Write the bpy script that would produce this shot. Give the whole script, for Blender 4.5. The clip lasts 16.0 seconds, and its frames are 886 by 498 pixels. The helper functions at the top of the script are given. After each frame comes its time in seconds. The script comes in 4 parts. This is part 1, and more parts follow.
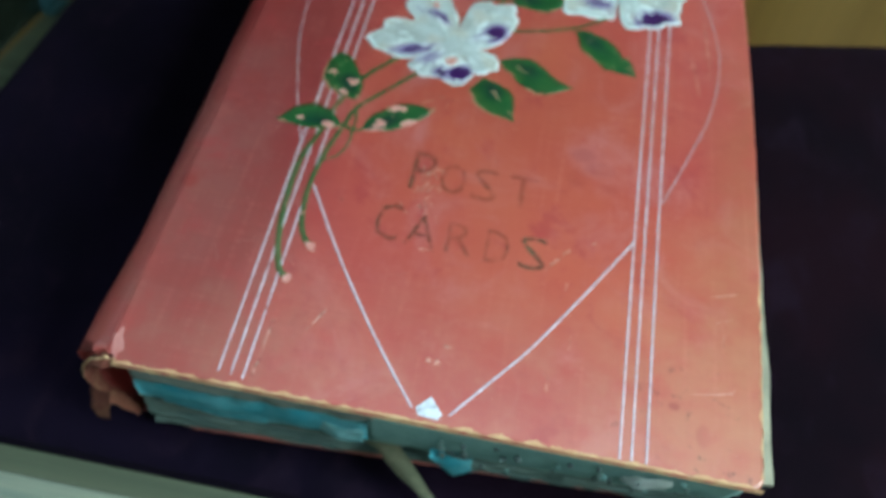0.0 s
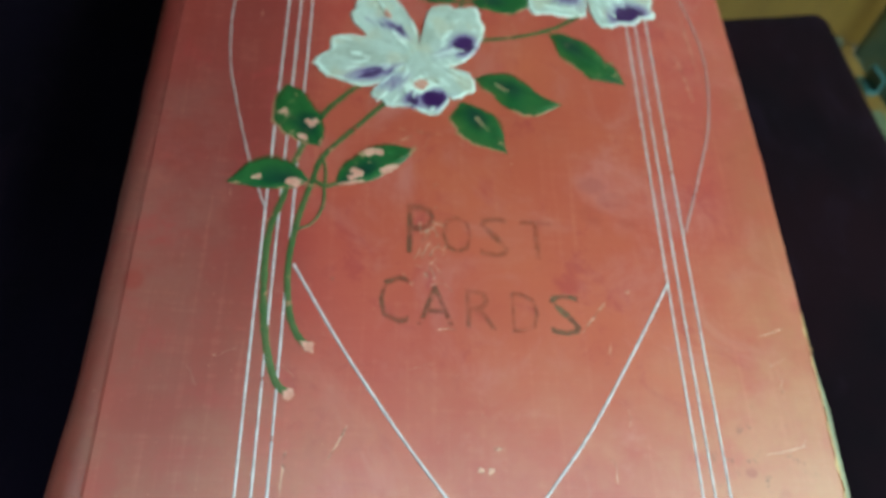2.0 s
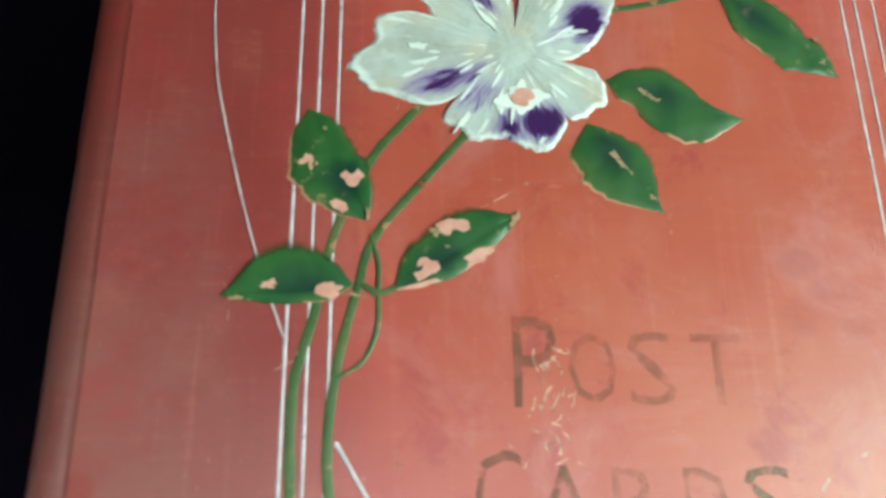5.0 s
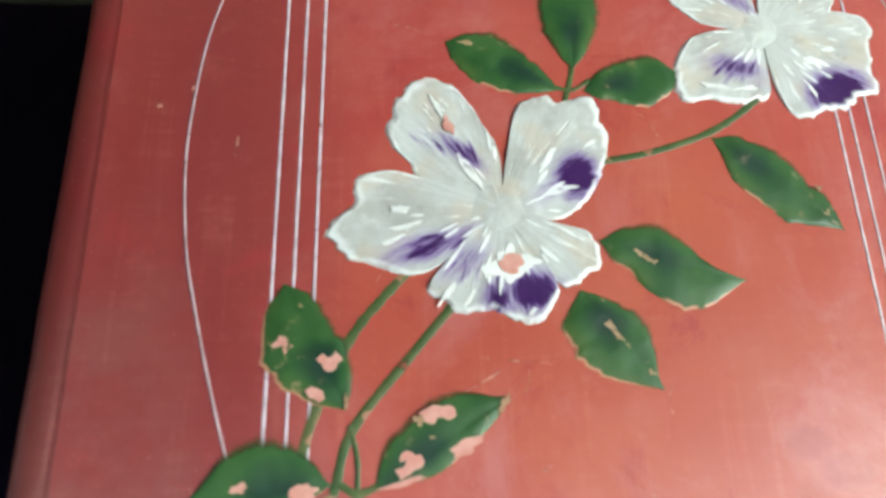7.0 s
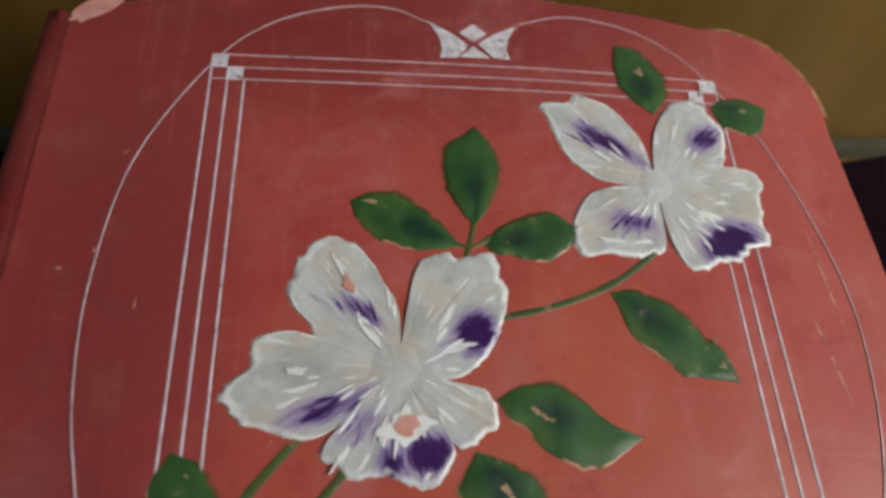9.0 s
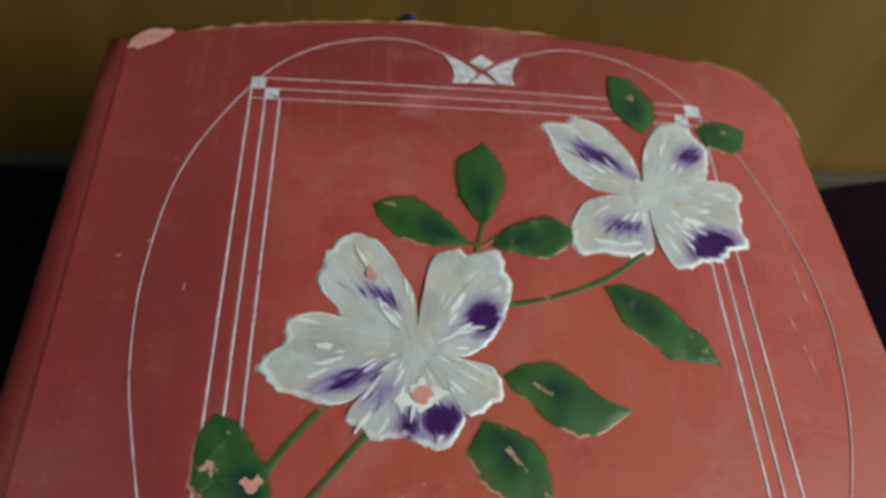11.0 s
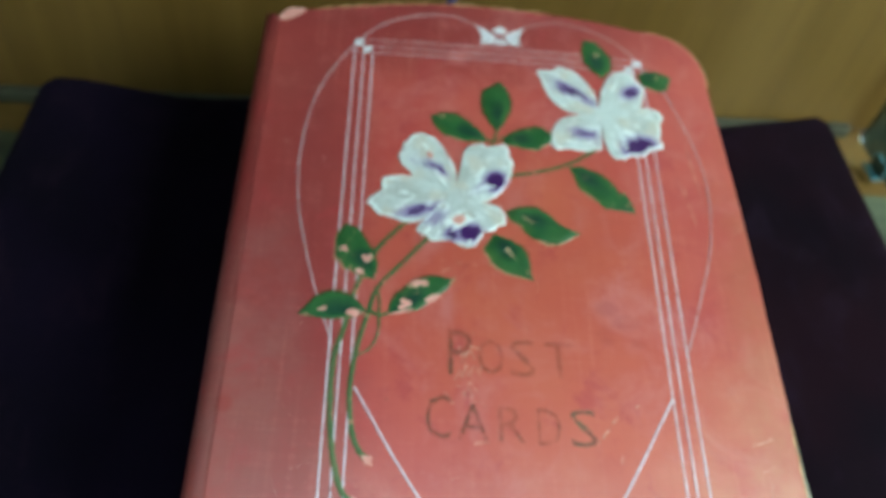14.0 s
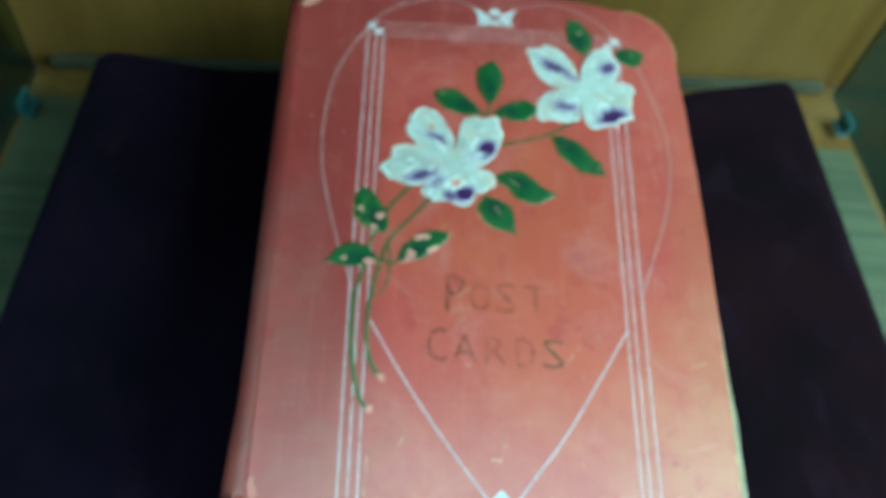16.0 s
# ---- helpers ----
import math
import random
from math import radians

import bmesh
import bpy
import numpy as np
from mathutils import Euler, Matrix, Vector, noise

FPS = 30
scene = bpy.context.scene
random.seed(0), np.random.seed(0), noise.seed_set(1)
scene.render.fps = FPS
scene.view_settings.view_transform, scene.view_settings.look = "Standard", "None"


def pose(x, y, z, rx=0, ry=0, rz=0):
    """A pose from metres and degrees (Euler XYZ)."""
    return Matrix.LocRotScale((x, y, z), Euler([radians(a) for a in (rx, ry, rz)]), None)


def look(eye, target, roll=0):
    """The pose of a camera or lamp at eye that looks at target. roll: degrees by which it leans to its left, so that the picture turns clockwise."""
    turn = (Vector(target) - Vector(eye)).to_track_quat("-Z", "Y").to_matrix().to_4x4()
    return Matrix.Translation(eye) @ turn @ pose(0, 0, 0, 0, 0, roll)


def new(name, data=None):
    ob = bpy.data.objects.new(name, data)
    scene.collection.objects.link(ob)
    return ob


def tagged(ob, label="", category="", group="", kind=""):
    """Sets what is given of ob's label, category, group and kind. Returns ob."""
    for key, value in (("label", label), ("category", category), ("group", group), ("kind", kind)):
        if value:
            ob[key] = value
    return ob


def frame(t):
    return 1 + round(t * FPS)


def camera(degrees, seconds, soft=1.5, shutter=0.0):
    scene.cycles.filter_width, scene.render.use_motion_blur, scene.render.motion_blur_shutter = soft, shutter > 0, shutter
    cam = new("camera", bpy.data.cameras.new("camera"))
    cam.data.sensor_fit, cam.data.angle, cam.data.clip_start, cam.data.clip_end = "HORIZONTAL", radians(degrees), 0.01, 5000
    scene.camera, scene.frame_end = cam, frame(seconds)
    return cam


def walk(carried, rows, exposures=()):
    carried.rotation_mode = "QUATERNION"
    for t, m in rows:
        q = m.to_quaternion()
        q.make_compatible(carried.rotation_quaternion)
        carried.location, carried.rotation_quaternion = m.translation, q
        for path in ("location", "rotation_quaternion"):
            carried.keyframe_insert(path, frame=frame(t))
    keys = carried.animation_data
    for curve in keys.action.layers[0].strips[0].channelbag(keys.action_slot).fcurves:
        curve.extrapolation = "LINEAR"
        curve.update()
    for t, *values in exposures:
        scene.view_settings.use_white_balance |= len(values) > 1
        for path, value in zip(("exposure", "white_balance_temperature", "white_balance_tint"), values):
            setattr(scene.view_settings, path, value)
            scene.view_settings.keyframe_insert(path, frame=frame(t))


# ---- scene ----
cam = camera(61.85, 16.0, soft=3.2)
cam.data.dof.use_dof, cam.data.dof.focus_distance, cam.data.dof.aperture_fstop = True, 0.165, 12.0
U = 0.0011                      # one design unit of the album, in metres
SHELF = 0.90                    # height of the shelf's top
SLOPE = 10.0                    # the stand's slope
# the album's own axes: origin on the front cover, x across, y up the cover, z out of it
BOOK = pose(0, 0, SHELF + 0.010, SLOPE) @ Matrix.Translation((0, 25 * U, 48 * U))
ROWS = [
    (0.0, 0.00616, -0.07304, 0.21138, 31.175, -3.126, 10.454),
    (0.5, -0.00724, -0.05874, 0.21292, 30.630, -3.753, 7.302),
    (1.0, -0.02085, -0.05210, 0.21541, 30.909, -5.976, 4.761),
    (1.5, -0.03421, -0.04407, 0.21227, 32.225, -7.569, 0.855),
    (2.0, -0.04447, -0.02474, 0.19040, 28.394, -9.236, -1.014),
    (2.5, -0.04948, -0.00935, 0.17513, 25.089, -7.528, -0.586),
    (3.0, -0.04955, 0.00951, 0.16125, 23.309, -7.134, -0.663),
    (5.5, -0.05215, 0.07268, 0.13230, 17.905, -6.456, -1.307),
    (6.0, -0.04908, 0.08285, 0.13410, 19.177, -5.457, -1.713),
    (6.5, -0.04735, 0.08937, 0.13249, 19.563, -5.489, -1.585),
    (7.0, -0.04885, 0.09268, 0.13500, 20.655, -6.786, -1.536),
    (7.5, -0.04270, 0.09709, 0.13747, 21.816, -7.623, -2.049),
    (8.0, -0.03579, 0.09738, 0.14017, 25.178, -6.605, -2.898),
    (8.5, -0.03441, 0.09901, 0.13983, 25.908, -7.743, -2.684),
    (9.0, -0.03419, 0.10200, 0.14310, 28.761, -8.521, -2.781),
    (11.5, -0.04209, 0.06951, 0.16140, 32.596, -8.185, -1.899),
    (12.0, -0.05001, 0.05444, 0.17319, 30.954, -7.742, -1.595),
    (12.5, -0.05549, 0.02977, 0.18599, 30.503, -8.051, -1.491),
    (13.0, -0.05520, 0.01339, 0.20180, 27.461, -7.763, -0.607),
    (13.5, -0.05337, 0.00439, 0.21672, 28.886, -7.895, -1.321),
    (14.0, -0.05449, -0.01450, 0.24126, 30.227, -7.102, -0.029),
    (14.5, -0.06012, -0.02360, 0.25161, 29.445, -7.492, 0.577),
    (15.0, -0.05598, -0.03563, 0.26125, 31.483, -7.520, 0.798),
    (15.5, -0.05990, -0.03717, 0.27956, 25.951, -7.055, 0.273),
    (16.0, -0.05434, -0.03347, 0.29889, 24.898, -6.079, 0.568),
]
EXPOSURES = [
    (0.0, 0.0, 5200, -8), (1.5, -0.08, 5450, -16), (2.0, -0.03, 5500, -24), (2.4, -0.04, 5350, -28),
    (3.0, -0.07, 5000, -40), (5.5, 0.44, 6220, -8), (6.0, 0.48, 6220, -6), (7.0, 0.42, 6300, 9),
    (7.5, 0.2, 6350, 15), (8.0, -0.05, 6400, 18), (8.5, -0.15, 6450, 16), (9.0, -0.46, 6700, 20),
    (11.5, -0.40, 6200, 8), (12.5, -0.02, 5950, 4), (14.0, 0.15, 5470, -8),
    (14.5, 0.25, 5270, -20), (15.0, 0.44, 5070, -25), (16.0, 0.22, 4720, -32),
]
walk(cam, [(t, BOOK @ pose(*p)) for t, *p in ROWS], EXPOSURES)

# ---- light ----
world = bpy.data.worlds.new("room_air")
scene.world = world
world.use_nodes = True
world.node_tree.nodes["Background"].inputs[0].default_value = (0.6, 0.7, 0.8, 1)
world.node_tree.nodes["Background"].inputs[1].default_value = 0.02


def area_lamp(name, eye, target, sx, sy, watts, colour):
    d = bpy.data.lights.new(name, "AREA")
    d.shape, d.size, d.size_y, d.energy, d.color = "RECTANGLE", sx, sy, watts, colour
    ob = new(name, d)
    ob.matrix_world = look(eye, target)
    return ob


# a cool fluorescent fitting over the case, out of view
area_lamp("fluorescent_lamp", (0.22, -0.13, 2.40), (0.22, -0.129, 0.9), 1.1, 0.30, 9.7, (0.93, 0.985, 1.05))
# added light close by on the right, brightens that side of the cover
area_lamp("east_fill_light", (0.735, -0.21, 1.56), (0.0, 0.0, 0.98), 0.50, 0.50, 12.2, (1.0, 0.98, 0.97))
# added light from the west, lifts the spine and the left edge
area_lamp("west_fill_light", (-2.57, -0.55, 1.65), (0.0, -0.1, 1.0), 1.1, 1.1, 7, (0.84, 0.94, 1.06))


# ---- materials ----
class Mat:
    """A small node-graph builder round one Principled shader."""

    def __init__(self, name, rough=0.6, metal=0.0):
        self.m = bpy.data.materials.new(name)
        self.m.use_nodes = True
        self.t = self.m.node_tree
        self.b = self.t.nodes["Principled BSDF"]
        self.b.inputs["Roughness"].default_value = rough
        self.b.inputs["Metallic"].default_value = metal
        self.co = self.node("ShaderNodeTexCoord").outputs["Object"]

    def node(self, kind, **props):
        n = self.t.nodes.new(kind)
        for k, v in props.items():
            setattr(n, k, v)
        return n

    def put(self, socket, value):
        if isinstance(value, bpy.types.NodeSocket):
            self.t.links.new(value, socket)
        else:
            if isinstance(value, tuple) and len(value) == 3 and socket.type == "RGBA":
                value = (*value, 1)
            socket.default_value = value

    def math(self, op, a, b=0.5, c=0.5):
        n = self.node("ShaderNodeMath", operation=op)
        for s, v in zip(n.inputs, (a, b, c)):
            self.put(s, v)
        return n.outputs[0]

    def scaled(self, sx, sy, sz, at=(0, 0, 0)):
        n = self.node("ShaderNodeMapping")
        self.put(n.inputs["Vector"], self.co)
        n.inputs["Scale"].default_value = (sx, sy, sz)
        n.inputs["Location"].default_value = at
        return n.outputs[0]

    def noise(self, scale, detail=4.0, rough=0.6, vec=None, dist=0.0):
        n = self.node("ShaderNodeTexNoise")
        self.put(n.inputs["Vector"], vec or self.co)
        n.inputs["Scale"].default_value = scale
        n.inputs["Detail"].default_value = detail
        n.inputs["Roughness"].default_value = rough
        n.inputs["Distortion"].default_value = dist
        return n.outputs["Fac"]

    def ramp(self, fac, lo, hi):
        n = self.node("ShaderNodeMapRange", interpolation_type="SMOOTHSTEP")
        self.put(n.inputs["Value"], fac)
        n.inputs["From Min"].default_value, n.inputs["From Max"].default_value = lo, hi
        return n.outputs[0]

    def mix(self, fac, a, b, blend="MIX"):
        n = self.node("ShaderNodeMix", data_type="RGBA", blend_type=blend)
        self.put(n.inputs[0], fac)
        self.put(n.inputs[6], a)
        self.put(n.inputs[7], b)
        return n.outputs[2]

    def attr(self, name):
        return self.node("ShaderNodeAttribute", attribute_name=name)

    def sep(self, vec=None):
        n = self.node("ShaderNodeSeparateXYZ")
        self.put(n.inputs[0], vec or self.co)
        return n.outputs

    def spot(self, x, y, rx, ry, soft=1.0):
        """1 inside an ellipse of the cover (design units), falling off to 0."""
        o = self.sep()
        dx = self.math("MULTIPLY", self.math("SUBTRACT", o[0], x * U), 1 / (rx * U))
        dy = self.math("MULTIPLY", self.math("SUBTRACT", o[1], y * U), 1 / (ry * U))
        d = self.math("ADD", self.math("MULTIPLY", dx, dx), self.math("MULTIPLY", dy, dy))
        return self.ramp(d, 1.0 + soft, max(0.0, 1.0 - soft))

    def colour(self, c):
        self.put(self.b.inputs["Base Color"], c)
        return self

    def rough(self, r):
        self.put(self.b.inputs["Roughness"], r)
        return self

    def bump(self, h, strength=0.3, dist=0.001):
        n = self.node("ShaderNodeBump")
        n.inputs["Strength"].default_value, n.inputs["Distance"].default_value = strength, dist
        self.put(n.inputs["Height"], h)
        self.t.links.new(n.outputs[0], self.b.inputs["Normal"])
        return self

    def worn(self, keep):
        """Paint that is rubbed off where keep is 0."""
        tr, mx = self.node("ShaderNodeBsdfTransparent"), self.node("ShaderNodeMixShader")
        out = self.t.nodes["Material Output"]
        self.put(mx.inputs[0], keep)
        self.t.links.new(tr.outputs[0], mx.inputs[1])
        self.t.links.new(self.b.outputs[0], mx.inputs[2])
        self.t.links.new(mx.outputs[0], out.inputs["Surface"])
        return self


def make_cover_cloth():
    m = Mat("red_book_cloth", 0.5)
    big, mid, fine = m.noise(18, 5), m.noise(70, 5, 0.65), m.noise(420, 3)
    c = m.mix(m.ramp(big, 0.35, 0.7), (0.385, 0.057, 0.050), (0.44, 0.086, 0.067))
    # the middle has faded to orange, the cloth near the spine kept its wine red; the head spot also puts shade into
    # the colour
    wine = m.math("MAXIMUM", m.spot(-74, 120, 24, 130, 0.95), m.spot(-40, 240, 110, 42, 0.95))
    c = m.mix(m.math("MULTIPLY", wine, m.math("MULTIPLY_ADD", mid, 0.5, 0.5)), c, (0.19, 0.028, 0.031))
    warm = m.math("MAXIMUM", m.spot(8, 105, 50, 60, 0.95), m.spot(30, 62, 46, 40, 0.95))
    c = m.mix(m.math("MULTIPLY", warm, m.math("MULTIPLY_ADD", big, 0.7, 0.08)), c, (0.46, 0.112, 0.046))
    grey = m.math("MULTIPLY", m.spot(-84, 78, 16, 48, 0.95), m.ramp(m.noise(40, 5, 0.7), 0.28, 0.66))
    c = m.mix(m.math("MULTIPLY", grey, 0.5), c, (0.29, 0.125, 0.112))
    blot = m.math("MULTIPLY", m.ramp(m.noise(45, 5, 0.75, dist=0.7), 0.53, 0.68), 0.65)
    c = m.mix(blot, c, (0.33, 0.036, 0.043))
    bloom = m.math("MULTIPLY", m.math("MULTIPLY", m.ramp(m.sep()[0], -0.085, -0.02), m.ramp(m.noise(30, 6, 0.7, dist=0.8), 0.48, 0.70)), 0.70)
    c = m.mix(bloom, c, (0.48, 0.155, 0.145))
    c = m.mix(m.math("MULTIPLY", m.ramp(mid, 0.52, 0.75), 0.35), c, (0.48, 0.125, 0.10))
    # the fore-edge is thumbed to orange tan
    edge = m.math("MULTIPLY", m.spot(97, 60, 20, 110, 0.95), m.ramp(m.noise(38, 5, 0.7), 0.25, 0.65))
    c = m.mix(m.math("MULTIPLY", edge, 0.6), c, (0.34, 0.105, 0.048))
    # darker and duller at the spine end of the foot, rubbed pale along the foot, tan at the thumbed fore-edge corner
    foot = m.math("MULTIPLY", m.spot(-80, 18, 40, 60, 0.9), m.ramp(mid, 0.15, 0.85))
    c = m.mix(m.math("MULTIPLY", foot, 0.75), c, (0.24, 0.080, 0.060))
    foot2 = m.math("MULTIPLY", m.spot(20, -8, 95, 45, 0.9), m.ramp(mid, 0.05, 0.9))
    c = m.mix(m.math("MULTIPLY", foot2, 0.55), c, (0.43, 0.175, 0.105))
    corner = m.math("MULTIPLY", m.spot(98, 0, 48, 75, 0.95), m.ramp(mid, 0.1, 0.8))
    c = m.mix(m.math("MULTIPLY", corner, 0.75), c, (0.44, 0.180, 0.085))
    speck = m.math("MULTIPLY", m.spot(72, 4, 22, 22, 0.9), m.ramp(m.noise(230, 4, 0.7), 0.60, 0.68))
    c = m.mix(m.math("MULTIPLY", speck, 0.8), c, (0.15, 0.060, 0.036))
    # a few dark stains
    for x, y, rx, ry, k in ((-88, 58, 2.6, 2.6, 0.75), (-80, 25, 8, 5, 0.4), (-82, 104, 4, 4, 0.35), (34, 96, 4, 3, 0.3), (40, 91, 5, 3, 0.28), (33, 86, 3.5, 3.5, 0.22), (44, 84, 3, 2, 0.22),
                            (-84, 150, 4, 14, 0.45), (-78, 165, 3, 9, 0.3), (66, 14, 1.6, 1.2, 0.6), (74, 7, 2, 3, 0.3), (2, 197, 10, 4, 0.3)):
        s = m.math("MULTIPLY", m.spot(x, y, rx, ry, 0.7), m.math("MULTIPLY", m.ramp(mid, 0.3, 0.6), k))
        c = m.mix(s, c, (0.25, 0.032, 0.028))
    flecks = m.ramp(m.noise(900, 2), 0.71, 0.76)
    c = m.mix(m.math("MULTIPLY", flecks, 0.5), c, (0.60, 0.26, 0.18))
    threads = m.noise(420, 3, 0.6, m.scaled(1, 0.035, 1))
    c = m.mix(m.math("MULTIPLY", m.ramp(threads, 0.55, 0.80), 0.10), c, (0.60, 0.22, 0.16))
    weft = m.noise(520, 3, 0.6, m.scaled(0.06, 1, 1))
    weave = m.math("ADD", threads, weft)
    c = m.mix(m.math("MULTIPLY", m.ramp(weave, 1.05, 1.35), 0.11), c, (0.62, 0.24, 0.17))
    m.colour(c).rough(m.math("MULTIPLY_ADD", mid, 0.28, 0.23))
    m.b.inputs["Specular IOR Level"].default_value = 0.60
    m.bump(m.math("ADD", m.math("MULTIPLY", weave, 0.6), m.math("MULTIPLY", fine, 0.5)), 0.28, 0.0003)
    return m.m


def make_simple(name, a, b, scale, rough, bump=0.2, dist=0.0005, stretch=(1, 1, 1), spread=(0.35, 0.65)):
    m = Mat(name, rough)
    v = m.scaled(*stretch)
    n1, n2 = m.noise(scale, 5, vec=v), m.noise(scale * 9, 3, vec=v)
    c = m.mix(m.ramp(n1, *spread), a, b)
    c = m.mix(m.math("MULTIPLY", m.ramp(n2, 0.5, 0.75), 0.3), c, tuple(0.6 * k for k in a))
    m.colour(c).rough(m.math("MULTIPLY_ADD", n2, 0.2, rough - 0.1)).bump(n2, bump, dist)
    return m.m


def make_wood():
    m = Mat("yellow_varnished_wood", 0.42)
    v = m.scaled(1, 1, 0.06)
    g1, g2 = m.noise(26, 6, 0.6, v, 0.6), m.noise(160, 4, 0.6, v)
    c = m.mix(m.ramp(g1, 0.3, 0.7), (0.120, 0.066, 0.0105), (0.165, 0.094, 0.019))
    c = m.mix(m.math("MULTIPLY", m.ramp(g2, 0.45, 0.75), 0.35), c, (0.095, 0.048, 0.011))
    m.colour(c).rough(m.math("MULTIPLY_ADD", g2, 0.2, 0.34)).bump(g2, 0.12, 0.0006)
    return m.m


def make_velvet():
    m = Mat("dark_purple_velvet", 0.95)
    n1, n2, nap = m.noise(14, 5), m.noise(900, 2), m.noise(60, 5, 0.7, m.scaled(1, 0.6, 1), 0.6)
    side = m.ramp(m.sep()[0], -0.06, 0.10)
    c = m.mix(side, (0.0050, 0.0027, 0.0092), (0.0078, 0.0022, 0.0045))
    c = m.mix(m.math("MULTIPLY", m.ramp(n1, 0.38, 0.68), 0.7), c, (0.0016, 0.0012, 0.0030))
    c = m.mix(m.math("MULTIPLY", m.ramp(nap, 0.50, 0.72), 0.6), c, (0.0120, 0.0060, 0.0130))
    m.colour(c).bump(n2, 0.5, 0.0008)
    m.b.inputs["Specular IOR Level"].default_value = 0.06
    m.b.inputs["Sheen Weight"].default_value = 0.02
    m.b.inputs["Sheen Tint"].default_value = (0.35, 0.22, 0.5, 1)
    return m.m


def make_petal_paint():
    m = Mat("white_and_violet_paint", 0.3)
    stain, polar, rim = m.attr("stain").outputs["Fac"], m.attr("polar").outputs["Vector"], m.attr("rim").outputs["Fac"]
    streak, fine = m.noise(1.0, 3, 0.6, polar), m.noise(2.3, 3, 0.6, polar)
    soft, dab = m.noise(200, 4, 0.6), m.noise(110, 2, 0.5)
    c = m.mix(m.ramp(streak, 0.30, 0.72), (0.49, 0.53, 0.51), (0.57, 0.62, 0.60))
    c = m.mix(m.math("MULTIPLY", m.ramp(m.noise(75, 4, 0.6), 0.44, 0.66), 0.7), c, (0.37, 0.385, 0.35))
    c = m.mix(m.math("MULTIPLY", m.ramp(dab, 0.48, 0.68), 0.55), c, (0.57, 0.51, 0.40))
    c = m.mix(m.math("MULTIPLY", m.ramp(soft, 0.56, 0.75), 0.5), c, (0.72, 0.77, 0.75))
    grain = m.math("SUBTRACT", m.math("MULTIPLY_ADD", fine, 0.6, m.math("MULTIPLY", streak, 0.4)), 0.5)
    s = m.math("MULTIPLY_ADD", grain, 1.5, stain)
    core = m.math("MULTIPLY_ADD", grain, 1.6, stain)
    c = m.mix(m.math("MULTIPLY", m.ramp(stain, 0.03, 0.55), 0.55), c, (0.34, 0.30, 0.47))
    c = m.mix(m.math("MULTIPLY", m.ramp(m.math("MULTIPLY", s, m.ramp(stain, 0.02, 0.25)), 0.22, 0.70), 0.85), c, (0.17, 0.10, 0.31))
    c = m.mix(m.ramp(m.math("MULTIPLY", core, m.ramp(stain, 0.3, 0.6)), 0.52, 0.80), c, (0.040, 0.010, 0.088))
    thick = m.math("MULTIPLY", m.ramp(streak, 0.60, 0.68), m.ramp(stain, 0.62, 0.25))
    thick = m.math("MAXIMUM", m.math("MULTIPLY", thick, m.ramp(dab, 0.42, 0.56)), m.math("MULTIPLY", m.ramp(rim, 0.91, 0.97), m.ramp(soft, 0.35, 0.6)))
    thick = m.math("MAXIMUM", thick, m.ramp(m.math("MULTIPLY_ADD", grain, 0.6, m.attr("white").outputs["Fac"]), 0.42, 0.70))
    c = m.mix(m.math("MULTIPLY", thick, 0.85), c, (0.80, 0.85, 0.84))
    # brown rim line: the contact shadow round each petal, put into the colour
    c = m.mix(m.math("MULTIPLY", m.ramp(rim, 0.976, 0.994), m.ramp(soft, 0.45, 0.60)), c, (0.21, 0.13, 0.10))
    m.colour(c).rough(m.math("MULTIPLY_ADD", soft, 0.3, 0.16))
    m.bump(m.math("ADD", m.math("MULTIPLY", thick, 0.8), m.math("ADD", m.math("MULTIPLY", streak, 0.6), m.math("MULTIPLY", soft, 0.5))), 0.45, 0.0006)
    return m.m


def make_leaf_paint():
    m = Mat("glossy_green_paint", 0.35)
    edge, mid = m.attr("edge").outputs["Fac"], m.attr("vein").outputs["Fac"]
    n, f, big = m.noise(90, 3), m.noise(600, 3), m.noise(55, 3)
    c = m.mix(m.ramp(n, 0.35, 0.68), (0.017, 0.080, 0.020), (0.034, 0.110, 0.025))
    c = m.mix(m.math("MULTIPLY", m.ramp(m.math("ADD", mid, m.math("MULTIPLY", big, 1.0)), 1.12, 0.58), 0.9), c, (0.004, 0.031, 0.022))
    c = m.mix(m.math("MULTIPLY", m.ramp(edge, 0.35, 0.9), m.ramp(big, 0.45, 0.62)), c, (0.056, 0.118, 0.026))
    rub = m.math("MULTIPLY", m.ramp(edge, 0.90, 0.95), m.ramp(m.noise(130, 3), 0.44, 0.53))
    c = m.mix(rub, c, (0.50, 0.25, 0.15))
    fleck = m.math("MULTIPLY", m.ramp(m.noise(300, 4), 0.56, 0.66), m.ramp(m.noise(70, 1), 0.54, 0.64))
    c = m.mix(m.math("MULTIPLY", fleck, 0.6), c, (0.34, 0.24, 0.13))
    m.colour(c).rough(m.math("MULTIPLY_ADD", n, 0.3, 0.32)).bump(m.math("ADD", n, m.math("MULTIPLY", f, 0.12)), 0.2, 0.0006)
    # the paint was brushed out thin along the upper edge
    brow = m.math("MULTIPLY_ADD", m.math("SUBTRACT", n, 0.5), 0.3, m.attr("brow").outputs["Fac"])
    m.worn(m.ramp(brow, 1.04, 0.70))
    return m.m


def make_line_paint(name, colour, wear):
    m = Mat(name, 0.5)
    n = m.noise(330, 3)
    m.colour(m.mix(m.ramp(n, 0.35, 0.65), tuple(0.72 * k for k in colour), colour))
    m.worn(m.ramp(m.noise(260, 6, 0.7), wear - 0.06, wear + 0.06))
    return m.m


